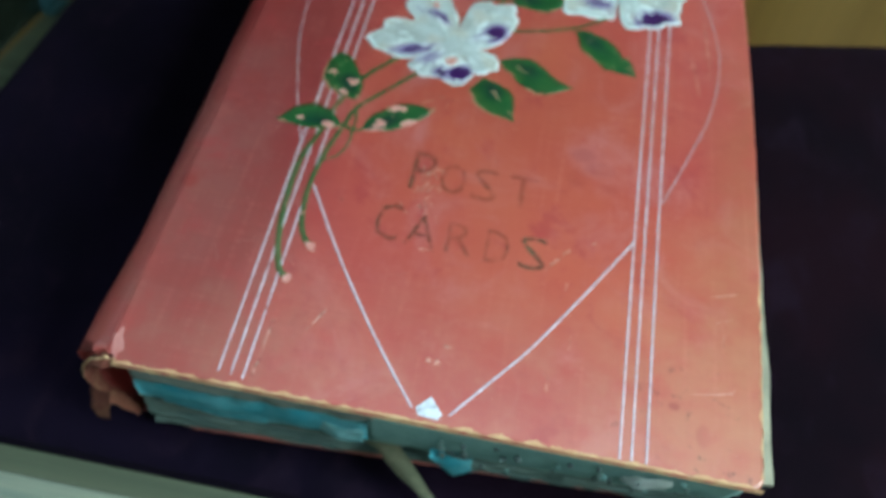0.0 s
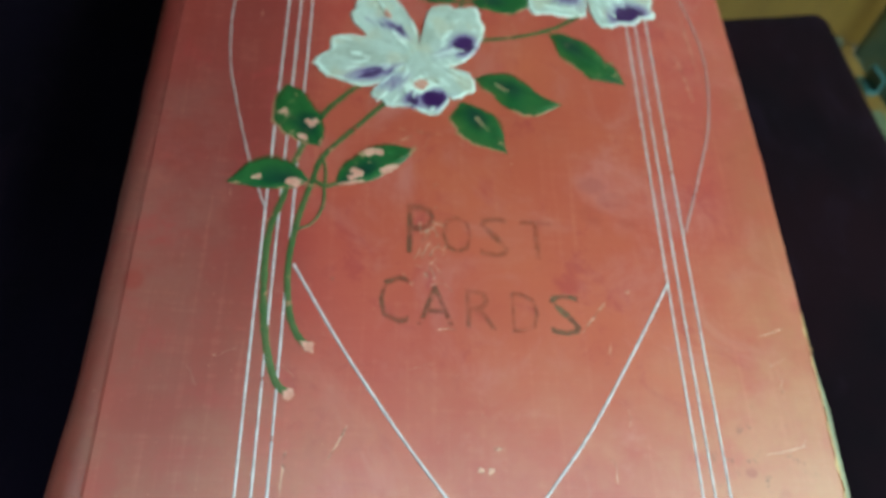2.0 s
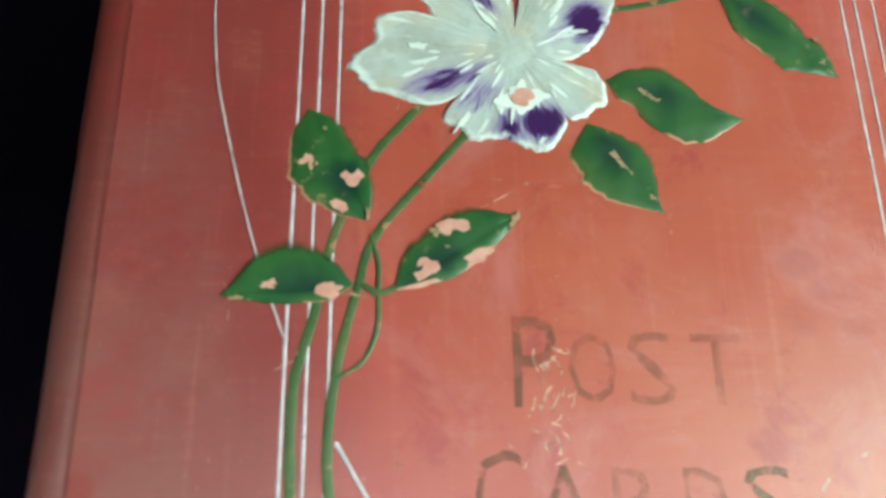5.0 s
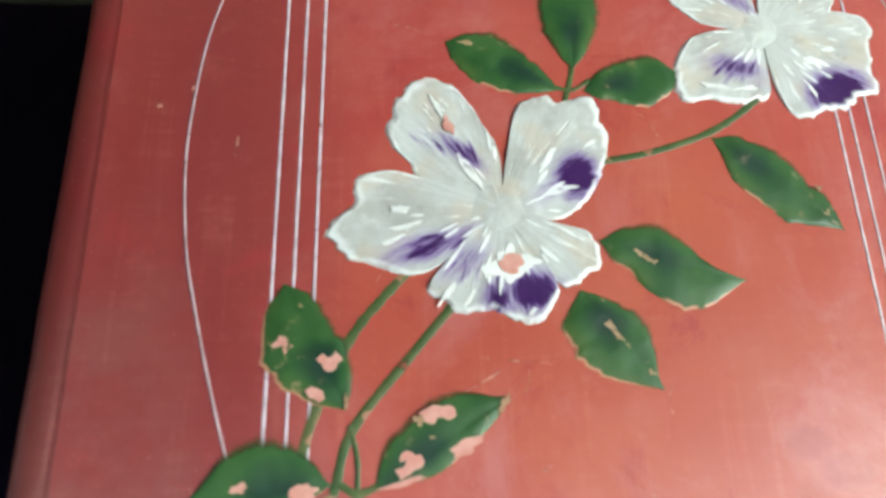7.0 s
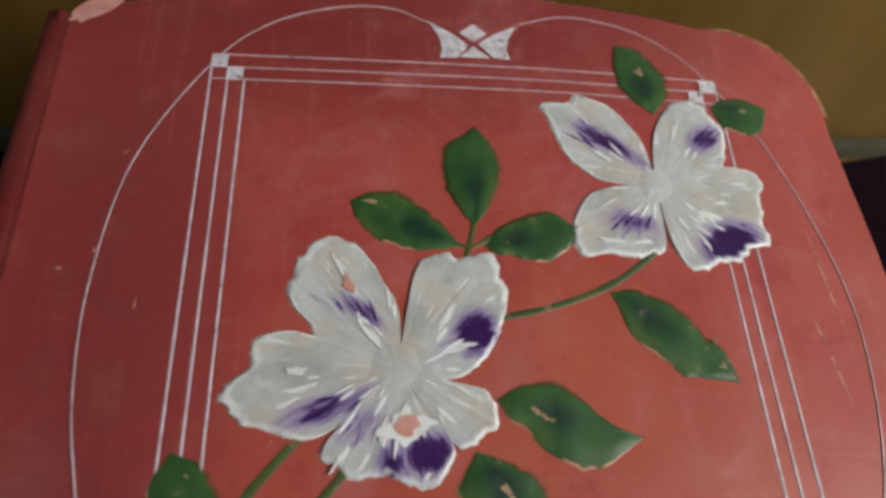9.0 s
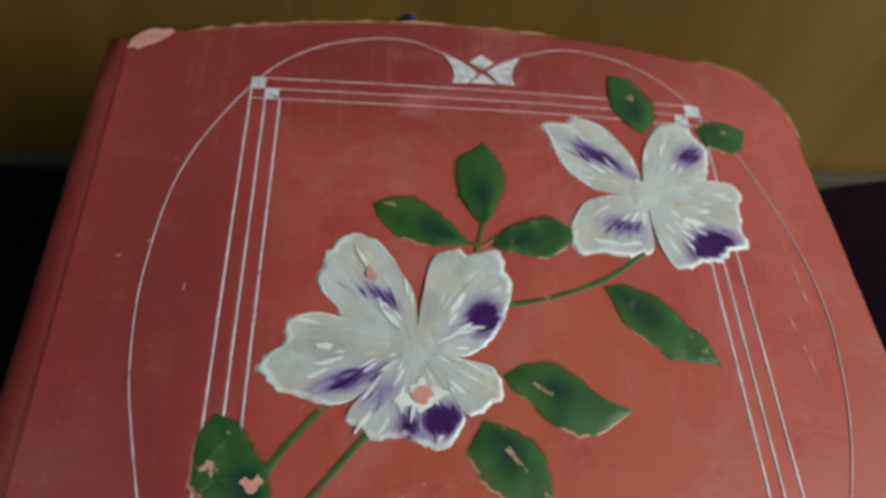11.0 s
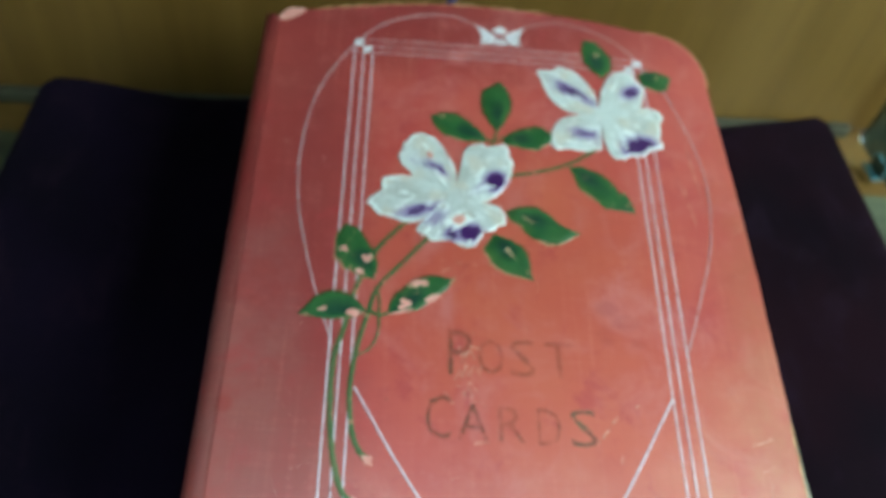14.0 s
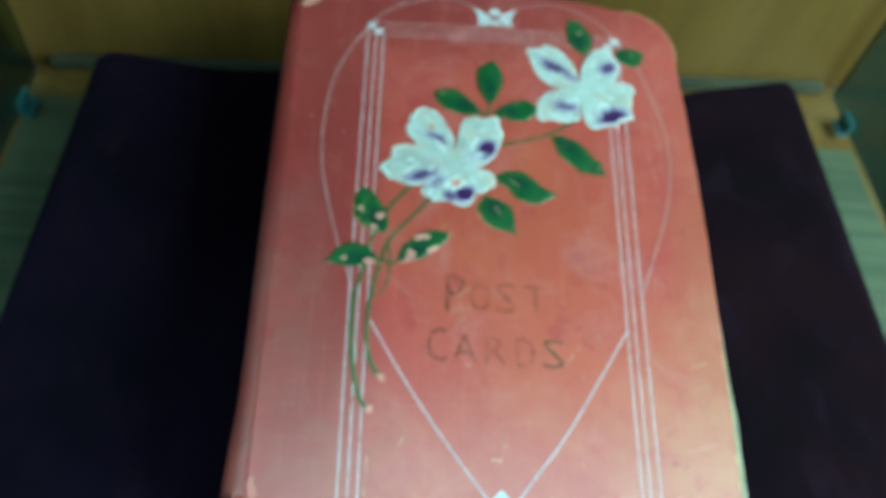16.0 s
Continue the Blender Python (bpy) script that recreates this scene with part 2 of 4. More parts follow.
def make_stem_paint():
    m = Mat("green_stem_paint", 0.45)
    n = m.noise(75, 5, 0.65)
    c = m.mix(m.ramp(n, 0.35, 0.65), (0.040, 0.090, 0.024), (0.095, 0.125, 0.042))
    c = m.mix(m.math("MULTIPLY", m.ramp(m.noise(190, 4), 0.60, 0.66), 0.8), c, (0.40, 0.20, 0.12))
    m.colour(c).bump(n, 0.3, 0.0005).worn(m.ramp(m.noise(120, 5, 0.7), 0.28, 0.38))
    return m.m


def make_lettering():
    """Olive lettering, almost rubbed away but for a few letters."""
    m = Mat("faded_olive_lettering", 0.55)
    m.colour(m.mix(m.ramp(m.noise(120, 3), 0.35, 0.65), (0.125, 0.060, 0.032), (0.20, 0.120, 0.060)))
    left = m.math("MAXIMUM", m.math("MULTIPLY", m.spot(24, 54, 9, 10, 0.6), 0.42), m.math("MULTIPLY", m.spot(-22, 60, 12, 30, 0.8), 0.22))
    left = m.math("ADD", m.math("ADD", left, 0.09), m.math("MULTIPLY", m.ramp(m.noise(170, 4), 0.35, 0.65), 0.28))
    m.worn(m.math("MULTIPLY", left, m.ramp(m.noise(260, 6, 0.7), 0.36, 0.46)))
    return m.m


def make_glass(name, colour, rough=0.03):
    m = Mat(name, rough)
    m.b.inputs["Transmission Weight"].default_value = 1.0
    m.b.inputs["IOR"].default_value = 1.48
    m.b.inputs["Base Color"].default_value = (*colour, 1)
    m.rough(m.math("MULTIPLY_ADD", m.noise(40), 0.08, rough))
    return m.m


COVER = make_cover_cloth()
WORN_TAN = make_simple("frayed_tan_board", (0.62, 0.40, 0.20), (0.50, 0.27, 0.13), 160, 0.85, 0.5)
PINK_CHIP = make_simple("pink_ground_paint", (0.58, 0.26, 0.21), (0.66, 0.35, 0.29), 300, 0.7)
TAN_FLECK = make_simple("tan_ground_fleck", (0.30, 0.19, 0.10), (0.42, 0.27, 0.16), 300, 0.7)
SCUFF = make_line_paint("pale_scuff", (0.64, 0.34, 0.26), 0.47)
LINE = make_line_paint("white_line_paint", (0.66, 0.58, 0.64), 0.35)
FAINT_LINE = make_line_paint("rubbed_pink_white_line", (0.56, 0.42, 0.45), 0.37)
SILVER = make_line_paint("silver_white_paint", (0.72, 0.72, 0.76), 0.38)
LETTERING = make_lettering()
PETAL = make_petal_paint()
LEAF = make_leaf_paint()
WHITE = make_simple("thick_white_paint", (0.84, 0.88, 0.86), (0.74, 0.79, 0.77), 300, 0.3, 0.4)
STEM = make_stem_paint()
PAGE = make_simple("grey_green_album_paper", (0.075, 0.115, 0.098), (0.12, 0.16, 0.13), 60, 0.9)
TEAL = make_simple("turquoise_album_paper", (0.085, 0.36, 0.42), (0.24, 0.53, 0.55), 40, 0.75, 0.3)
PALE_PAGE = make_simple("pale_grey_paper", (0.25, 0.235, 0.165), (0.34, 0.32, 0.225), 60, 0.9)
OLIVE_PAGE = make_simple("torn_olive_paper", (0.115, 0.125, 0.070), (0.20, 0.19, 0.11), 80, 0.9)
FOOT = make_simple("grey_teal_wrapper", (0.115, 0.21, 0.195), (0.165, 0.27, 0.24), 60, 0.8, 0.4)
PALE_TEAL = make_simple("pale_turquoise_paper", (0.20, 0.42, 0.42), (0.30, 0.50, 0.48), 60, 0.8, 0.4)
FOOT_DARK = make_simple("dull_grey_board", (0.125, 0.15, 0.13), (0.18, 0.20, 0.165), 60, 0.85, 0.4)
DARK_CRUMB = make_simple("dark_paper_crumb", (0.022, 0.035, 0.034), (0.05, 0.07, 0.062), 200, 0.9)
WHITE_SCRAP = make_simple("white_paper_scrap", (0.50, 0.56, 0.53), (0.62, 0.66, 0.60), 80, 0.7)
PINK_CLOTH = make_simple("rubbed_pink_cloth", (0.44, 0.155, 0.13), (0.50, 0.21, 0.175), 150, 0.7)
SPINE_FRAY = make_simple("frayed_brown_cloth", (0.20, 0.055, 0.035), (0.36, 0.15, 0.085), 150, 0.9, 0.6)
VELVET = make_velvet()
WOOD = make_wood()
LINER = make_simple("grey_green_shelf_paint", (0.060, 0.071, 0.038), (0.098, 0.108, 0.060), 70, 0.6, 0.35, 0.0008, (0.03, 1.5, 1))
RAIL = make_simple("weathered_pale_paint", (0.15, 0.185, 0.145), (0.27, 0.28, 0.19), 90, 0.7, 0.5, 0.001, (0.03, 1.6, 1))
BATTEN = make_simple("dark_olive_paint", (0.034, 0.036, 0.018), (0.055, 0.052, 0.026), 20, 0.85)
PLASTER = make_simple("plain_wall_plaster", (0.11, 0.10, 0.075), (0.14, 0.125, 0.095), 6, 0.9)
FLOORING = make_simple("brown_floor", (0.16, 0.09, 0.05), (0.24, 0.14, 0.08), 5, 0.6)
BLUE = make_simple("blue_plastic", (0.012, 0.03, 0.26), (0.02, 0.05, 0.34), 60, 0.4)
GLASS = make_glass("green_tinted_glass", (0.30, 0.42, 0.33))
STEEL = make_simple("dull_steel", (0.035, 0.10, 0.115), (0.07, 0.16, 0.175), 200, 0.35)


# ---- mesh helpers ----
def part(name, bm, material, parent=None, label="", smooth=False):
    me = bpy.data.meshes.new(name)
    bm.normal_update()
    bm.to_mesh(me)
    bm.free()
    me.materials.append(material)
    if smooth:
        for p in me.polygons:
            p.use_smooth = True
    ob = new(name, me)
    ob.parent = parent
    return tagged(ob, label)


def thing(name, at, label, category, group=""):
    ob = new(name)
    ob.empty_display_size = 0.02
    ob.matrix_world = at
    return tagged(ob, label, category, group)


def box(bm, x0, x1, y0, y1, z0, z1, bevel=0.0):
    m = Matrix.LocRotScale(((x0 + x1) / 2, (y0 + y1) / 2, (z0 + z1) / 2), None, (x1 - x0, y1 - y0, z1 - z0))
    vs = bmesh.ops.create_cube(bm, size=1, matrix=m)["verts"]
    if bevel:
        es = list({e for v in vs for e in v.link_edges})
        bmesh.ops.bevel(bm, geom=es, offset=bevel, segments=2, affect="EDGES", profile=0.5)
    return bm


def setting(name, x0, x1, y0, y1, z0, z1, material, bevel=0.0):
    ob = part(name, box(bmesh.new(), x0, x1, y0, y1, z0, z1, bevel), material)
    return tagged(ob, kind="structure")


def on_cover(x, y, z):
    """A place on the front cover, in metres: the hand-set design sits a little askew on its board."""
    u, v = x / 100, y / 100
    return Vector((x + 0.02 - 0.715 * u + 0.409 * v + 1.191 * u * v + 0.119 * v * v,
                   y + 0.075 - 0.193 * u - 0.57 * v - 0.332 * u * v + 0.927 * v * v, z)) * U


def smooth_path(ctrl, n=10):
    """A Catmull-Rom path through control points, as Vectors."""
    p = [Vector((c[0], c[1])) for c in ctrl]
    p = [2 * p[0] - p[1], *p, 2 * p[-1] - p[-2]]
    out = []
    for i in range(1, len(p) - 2):
        for k in range(n):
            t = k / n
            a, b, c, d = p[i - 1:i + 3]
            out.append(0.5 * (2 * b + (c - a) * t + (2 * a - 5 * b + 4 * c - d) * t * t + (3 * b - a - 3 * c + d) * t ** 3))
    out.append(p[-2])
    return out


def ribbon(pts, width, z, puff=0.06, jitter=0.05, taper=0.0):
    """A low rounded stroke laid along a path on the cover (design units)."""
    bm = bmesh.new()
    rows, n = [], len(pts)
    for i, p in enumerate(pts):
        d = (pts[min(i + 1, n - 1)] - pts[max(i - 1, 0)]).normalized()
        s = Vector((-d.y, d.x))
        w = width / 2 * (1 + jitter * noise.noise(Vector((p.x * 0.9, p.y * 0.9, z)))) * (1 - taper * i / n)
        rows.append([bm.verts.new(on_cover(*(p + s * w * k), z + h)) for k, h in
                     ((-1, -0.04), (-0.75, puff * 0.75), (0, puff), (0.75, puff * 0.75), (1, -0.04))])
    for a, b in zip(rows, rows[1:]):
        for k in range(4):
            bm.faces.new((a[k], a[k + 1], b[k + 1], b[k]))
    return bm


def patch(x, y, rx, ry, turn, z, seed, ragged=0.3, n=18, h=0.05):
    """A small ragged flake on the cover."""
    bm, c, s = bmesh.new(), math.cos(radians(turn)), math.sin(radians(turn))
    rim = []
    for k in range(n):
        a = 2 * math.pi * k / n
        r = 1 + ragged * 1.8 * noise.noise(Vector((math.cos(a) * 1.7, math.sin(a) * 1.7, seed * 3.7)))
        dx, dy = rx * r * math.cos(a), ry * r * math.sin(a)
        rim.append((x + dx * c - dy * s, y + dx * s + dy * c))
    top = [bm.verts.new(on_cover(px, py, z + h)) for px, py in rim]
    low = [bm.verts.new(on_cover(px, py, z - 0.05)) for px, py in rim]
    bm.faces.new(top)
    for k in range(n):
        bm.faces.new((low[k], low[(k + 1) % n], top[(k + 1) % n], top[k]))
    return bm


def flat_shape(pts, z, h=0.06):
    bm = bmesh.new()
    top = [bm.verts.new(on_cover(px, py, z + h)) for px, py in pts]
    low = [bm.verts.new(on_cover(px, py, z - 0.05)) for px, py in pts]
    bm.faces.new(top)
    for k in range(len(pts)):
        j = (k + 1) % len(pts)
        bm.faces.new((low[k], low[j], top[j], top[k]))
    bmesh.ops.recalc_face_normals(bm, faces=bm.faces)
    return bm


# ---- the room ----
setting("floor", -2.6, 0.88, -3.0, 0.44, -0.1, 0, FLOORING)
setting("ceiling", -2.6, 0.88, -3.0, 0.44, 2.5, 2.6, PLASTER)
setting("wall_north", -2.6, 0.88, 0.44, 0.56, 0, 2.5, PLASTER)
setting("wall_south", -2.6, 0.88, -3.1, -3.0, 0, 2.5, PLASTER)
# unseen wall, left open round the added western light
west = bmesh.new()
for y0, y1, z0, z1 in ((-3.0, -1.12, 0, 2.5), (0.02, 0.44, 0, 2.5), (-1.12, 0.02, 0, 1.08), (-1.12, 0.02, 2.22, 2.5)):
    box(west, -2.72, -2.6, y0, y1, z0, z1)
tagged(part("wall_west", west, PLASTER), kind="structure")
# unseen wall, set near and left open round the added right-hand light
east = bmesh.new()
for y0, y1, z0, z1 in ((-3.0, -0.48, 0, 2.5), (0.06, 0.44, 0, 2.5), (-0.48, 0.06, 0, 1.29), (-0.48, 0.06, 1.83, 2.5)):
    box(east, 0.76, 0.88, y0, y1, z0, z1)
tagged(part("wall_east", east, PLASTER), kind="structure")

WALL_Y = 0.337                  # the case's back panel, where x is 0; it stands slightly askew
SKEW = 3.4
# ---- the display case ----
case = thing("display_case", pose(0, 0, 0), "wooden display case with glass sides and an open front", "display case")


def skewed(ob):
    """Turns a part of the case's back with the askew back panel."""
    ob.matrix_local = Matrix.Translation((0, WALL_Y, 0)) @ pose(0, 0, 0, 0, 0, SKEW)
    return ob


skewed(part("back_panel", box(bmesh.new(), -0.30, 0.30, 0, 0.018, 0.898, 1.40, 0.001), WOOD, case, "yellow varnished wooden back"))
part("base", box(bmesh.new(), -0.29, 0.29, -0.13, 0.375, 0.0, 0.86, 0.002), WOOD, case)
part("shelf", box(bmesh.new(), -0.29, 0.29, -0.14, 0.375, 0.86, SHELF - 0.004, 0.002), WOOD, case)
part("shelf_liner", box(bmesh.new(), -0.276, 0.276, -0.135, 0.286, SHELF - 0.004, SHELF, 0.0008), LINER, case, "grey-green painted board")
part("front_rail", box(bmesh.new(), -0.276, 0.276, -0.136, -0.003, SHELF + 0.0002, SHELF + 0.0035, 0.0012), RAIL, case, "pale weathered grey-green board")
skewed(part("batten", box(bmesh.new(), -0.274, 0.274, -0.008, -0.0005, SHELF - 0.004, SHELF + 0.005, 0.0015), BATTEN, case, "dark olive batten"))
# unseen board, added to keep the overhead light off the head and back panel
part("top", box(bmesh.new(), -0.29, 0.29, 0.02, 0.375, 1.40, 1.418, 0.002), WOOD, case)
for side, back in ((-1, 0.306), (1, 0.340)):
    x = 0.281 * side
    pane = part("glass_pane", box(bmesh.new(), x - 0.003, x + 0.003, -0.13, back, SHELF + 0.001, 1.398, 0.0006), GLASS, case, "green tinted glass side")
    pane.visible_shadow = False
    xi = x - 0.006 * side
    bm = box(bmesh.new(), xi - 0.0012, xi + 0.0012, back - 0.042, back - 0.026, SHELF + 0.001, SHELF + 0.012, 0.0006)
    box(bm, min(xi, xi - 0.006 * side), max(xi, xi - 0.006 * side), back - 0.042, back - 0.026, SHELF + 0.0006, SHELF + 0.003, 0.0006)
    part("glass_clip", bm, STEEL, pane, "small steel angle clip")

# ---- the velvet stand ----
stand = thing("display_stand", BOOK, "sloping display stand covered in dark purple velvet", "display stand")


def velvet_board():
    bm = bmesh.new()
    nx, ny = 90, 50
    grid = {}
    for i in range(nx + 1):
        for j in range(ny + 1):
            u, v = i / nx, j / ny
            left, right = -218 + 21.5 * v, 214 - 30 * v
            x = left + (right - left) * u
            back = 220.5 + 17.5 * max(0, min(1, (x - 105) / 74)) ** 0.9 + 2.5 * math.exp(-((x + 186) / 22) ** 2) - 3.6 * math.exp(-((x + 132) / 26) ** 2)
            y = -19 + (back + 19) * v
            edge = min(u, 1 - u) * 390, min(v, 1 - v) * 250
            z = -48 - 2.5 * sum(max(0, 1 - e / 4) ** 2 for e in edge)
            z += 0.4 * noise.noise(Vector((x * 0.05, y * 0.05, 1))) if not -95 < x < 90 else 0
            grid[i, j] = bm.verts.new(Vector((x, y, z)) * U)
    for i in range(nx):
        for j in range(ny):
            bm.faces.new((grid[i, j], grid[i + 1, j], grid[i + 1, j + 1], grid[i, j + 1]))
    edges = {"front_skirt": [grid[i, 0] for i in range(nx + 1)], "side_skirt": [grid[nx, j] for j in range(ny + 1)],
             "back_skirt": [grid[i, ny] for i in range(nx, -1, -1)], "west_skirt": [grid[0, j] for j in range(ny, -1, -1)]}
    return bm, {name: [v.co.copy() for v in run] for name, run in edges.items()}


def velvet_skirt(run):
    """The velvet that hangs from an edge of the board down to the shelf."""
    bm, rows = bmesh.new(), []
    for co in run:
        w = BOOK @ co
        low = BOOK.inverted() @ Vector((w.x, w.y, SHELF + 0.0005))
        rows.append([bm.verts.new(co.lerp(low, k / 4)) for k in range(5)])
    for a, b in zip(rows, rows[1:]):
        for k in range(4):
            bm.faces.new((a[k], a[k + 1], b[k + 1], b[k]))
    return bm


velvet_top, skirt_runs = velvet_board()
part("velvet_top", velvet_top, VELVET, stand, smooth=True)
for name, run in skirt_runs.items():
    part("side_skirt" if "west" in name else name, velvet_skirt(run), VELVET, stand, smooth=True)

# ---- the postcard album ----
album = thing("postcard_album", BOOK, "worn red cloth postcard album with raised white flowers on velvet", "album")


def top_edge(x):
    return 236.6 - 13 * ((x - 16) / 103) ** 2 + 2.6 * math.exp(-((x + 25) / 50) ** 2)


def fore_edge(s):
    """The fore-edge bellies out a little between the foot, s = 0, and the round head corner."""
    return 90.2 + 2.2 * math.sin(2.4 * s) + 0.6 * s - 2.3 * s ** 3


def cover_outline(foot=-4.7, x_left=-90.2):
    """The outline of a cover board: straight foot and joint, bowed head, worn round fore-edge corners."""
    pts = []
    for k in range(61):
        x = x_left + (87.6 - x_left) * k / 60
        pts.append((x, foot - 0.4 * noise.noise(Vector((x * 0.35, 0, 3)))))
    pts += [(89.2, foot + 0.9), (90.2, foot + 3)]
    for k in range(1, 40):
        y = foot + 3 + (200 - foot) * k / 40
        pts.append((fore_edge(k / 40) + 0.25 * noise.noise(Vector((y * 0.3, 5, 3))), y))
    for k in range(1, 10):
        a = radians(90 * k / 10)
        pts.append((64.5 + 26.5 * math.cos(a) ** 0.86 + 0.3 * noise.noise(Vector((k * 0.9, 7, 3))), 204 + 28.4 * math.sin(a) ** 0.9))
    for k in range(50):
        x = 62 + (x_left + 4 - 62) * k / 49
        pts.append((x, top_edge(x) - (0.0 if x < 30 else 1.8 * ((x - 30) / 32) ** 2) + 0.35 * noise.noise(Vector((x * 0.3, 9, 3)))))
    pts += [(x_left + 1.2, top_edge(x_left) - 0.5), (x_left, top_edge(x_left) - 3)]
    return pts


def board(outline, z_top, thick):
    """A cover board with softly rounded edges."""
    bm = bmesh.new()
    n = len(outline)
    rings = []
    for inset, dz in ((1.1, 0.0), (0.35, -0.25), (0.0, -0.9), (0.0, -thick + 0.6), (0.5, -thick)):
        ring = []
        for k, (x, y) in enumerate(outline):
            a, b = outline[k - 1], outline[(k + 1) % n]
            d = Vector((b[0] - a[0], b[1] - a[1])).normalized()
            ring.append(bm.verts.new(Vector((x - d.y * inset, y + d.x * inset, z_top + dz)) * U))
        rings.append(ring)
    bm.faces.new(rings[0])
    for r, s in zip(rings, rings[1:]):
        for k in range(n):
            bm.faces.new((r[k], s[k], s[(k + 1) % n], r[(k + 1) % n]))
    bm.faces.new(list(reversed(rings[-1])))
    return bm


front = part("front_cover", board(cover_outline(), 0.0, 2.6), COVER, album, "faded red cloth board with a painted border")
part("back_cover", board([(x - 1, y + 0.046 * (x + 60) - 0.5 + 9 * max(0, (-72 - x) / 20) ** 2 if y < 20 else y) for x, y in cover_outline(-4.7)], -45.1, 2.8), COVER, album)


def spine_mesh():
    """The spine, level with the board at its joint, then rounding down to the back."""
    bm = bmesh.new()
    half = [(-2.0, -0.35), (0.4, -0.30), (0.9, 0.05), (1.8, 0.30), (3.0, 0.38), (4.2, 0.20), (5.2, -0.25), (5.9, -1.0), (6.4, -2.4), (6.7, -5.0), (6.8, -12.0)]
    profile = half + [(6.8, -23.6)] + [(out, -47.2 - z) for out, z in reversed(half)]
    rows = []
    for j in range(60):
        y = -3.0 + 224.5 * j / 59
        swell = 2.2 * math.exp(-(max(0, y) / 22) ** 2) - 0.9 * max(0, (y - 130) / 90)
        row = []
        for k, (out, z) in enumerate(profile):
            x = -89.5 - out * (1 + swell / 6.8) + 0.2 * noise.noise(Vector((k * 0.5, y * 0.08, 2))) * (out > 1)
            row.append(bm.verts.new(Vector((x, y, z)) * U))
        rows.append(row)
    for a, b in zip(rows, rows[1:]):
        for k in range(len(profile) - 1):
            bm.faces.new((a[k], b[k], b[k + 1], a[k + 1]))
    bmesh.ops.solidify(bm, geom=bm.faces[:], thickness=0.0012)
    return bm


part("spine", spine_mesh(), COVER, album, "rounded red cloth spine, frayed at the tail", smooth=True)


def leaf_sheet(seed, z, thick, foot, fore, ragged):
    """One stiff album leaf with an uneven foot and fore-edge."""
    bm = bmesh.new()
    nx = 40
    pts = []
    for k in range(nx + 1):
        x = -86 + (fore + 86) * k / nx
        pts.append((x, foot + 0.042 * (x + 60) * (-z / 45) - 4.0 * (-z / 45) + ragged * noise.noise(Vector((x * 0.12, seed * 5.1, 0))) + 0.4 * ragged * noise.noise(Vector((x * 0.6, seed * 5.1, 2)))))
    for k in range(1, 20):
        pts.append((fore + 0.6 * ragged * noise.noise(Vector((k * 0.5, seed * 3.3, 4))) - 4.5 * (k / 20) ** 2, foot + 219 * k / 20))
    pts += [(fore - 8, foot + 223), (-84, foot + 216)]
    sag = lambda x: 0.5 * noise.noise(Vector((x * 0.03, seed, 8)))
    up = [bm.verts.new(Vector((x, y, z + sag(x))) * U) for x, y in pts]
    dn = [bm.verts.new(Vector((x, y, z - thick + sag(x))) * U) for x, y in pts]
    bm.faces.new(up)
    bm.faces.new(list(reversed(dn)))
    for k in range(len(pts)):
        j = (k + 1) % len(pts)
        bm.faces.new((dn[k], dn[j], up[j], up[k]))
    return bm


block = part("page_block", box(bmesh.new(), -85 * U, 82 * U, 2 * U, 212 * U, -44.7 * U, -2.8 * U), PAGE, album, "swollen block of grey-green album leaves")
for k in range(19):
    z = -2.75 - 2.2 * k
    mat = PALE_PAGE if k == 9 else PAGE if k > 2 else PALE_PAGE if k == 0 else PAGE
    part("page", leaf_sheet(k, z, 1.75, -0.6 - 1.6 * random.random(), 88.5 + 1.6 * random.random() + (4.0 if k == 0 else 0), 1.1 + 0.8 * random.random()), mat, block)

# ---- painted border of the front cover ----
Z_LINE = 0.05


def line(ctrl, width=0.6, name="border_line", material=None, n=10, z=Z_LINE):
    return part(name, ribbon(smooth_path(ctrl, n), width, z, 0.05, 0.25), material or LINE, front, smooth=True)


for k, (x, foot) in enumerate(((-58.5, -1.3), (-54.9, -1.5), (-51.4, -2.2), (52.3, -3.6), (55.5, -3.5), (59.5, -3.6))):
    top = 201.8 + 3.4 * (2 - k if k < 3 else k - 3) + (0 if k < 3 else 2.4)
    line([(x, foot), (x - 0.1, 60), (x + 0.1, 130), (x + 0.4, top)], 0.58, n=24, z=Z_LINE + 0.01 * k)
for k, y in enumerate((208.4, 204.9, 201.6)):
    line([(-58.2, y), (-20, y + 1.6), (20, y + 2.8), (59.5, y + 2.6)], 0.45, material=FAINT_LINE, n=16, z=Z_LINE + 0.07 + 0.01 * k)
line([(-10, 222.8), (-19, 226.4), (-31, 225.4), (-46, 218.9), (-58, 206.0), (-70.5, 180), (-74.4, 153), (-73.5, 132), (-70.3, 116.5), (-64.8, 97), (-59, 81)], 0.48, material=FAINT_LINE, z=Z_LINE + 0.11)
line([(12, 224.6), (24.5, 228.4), (39, 226.2), (49.7, 220.2), (57.4, 211.8), (67.6, 195), (75.8, 168.7), (78.4, 148), (75.2, 123.5), (67.6, 101), (60.3, 82)], 0.42, material=FAINT_LINE, z=Z_LINE + 0.11)
line([(-50, 64.3), (-36.5, 42.3), (-23, 22.8), (-13.3, 10), (-4.4, -0.9)], 0.66, z=Z_LINE + 0.12)
line([(52.3, 65.4), (38.5, 43.2), (25, 22.8), (15, 10.2), (5.8, -1.2)], 0.66, z=Z_LINE + 0.12)

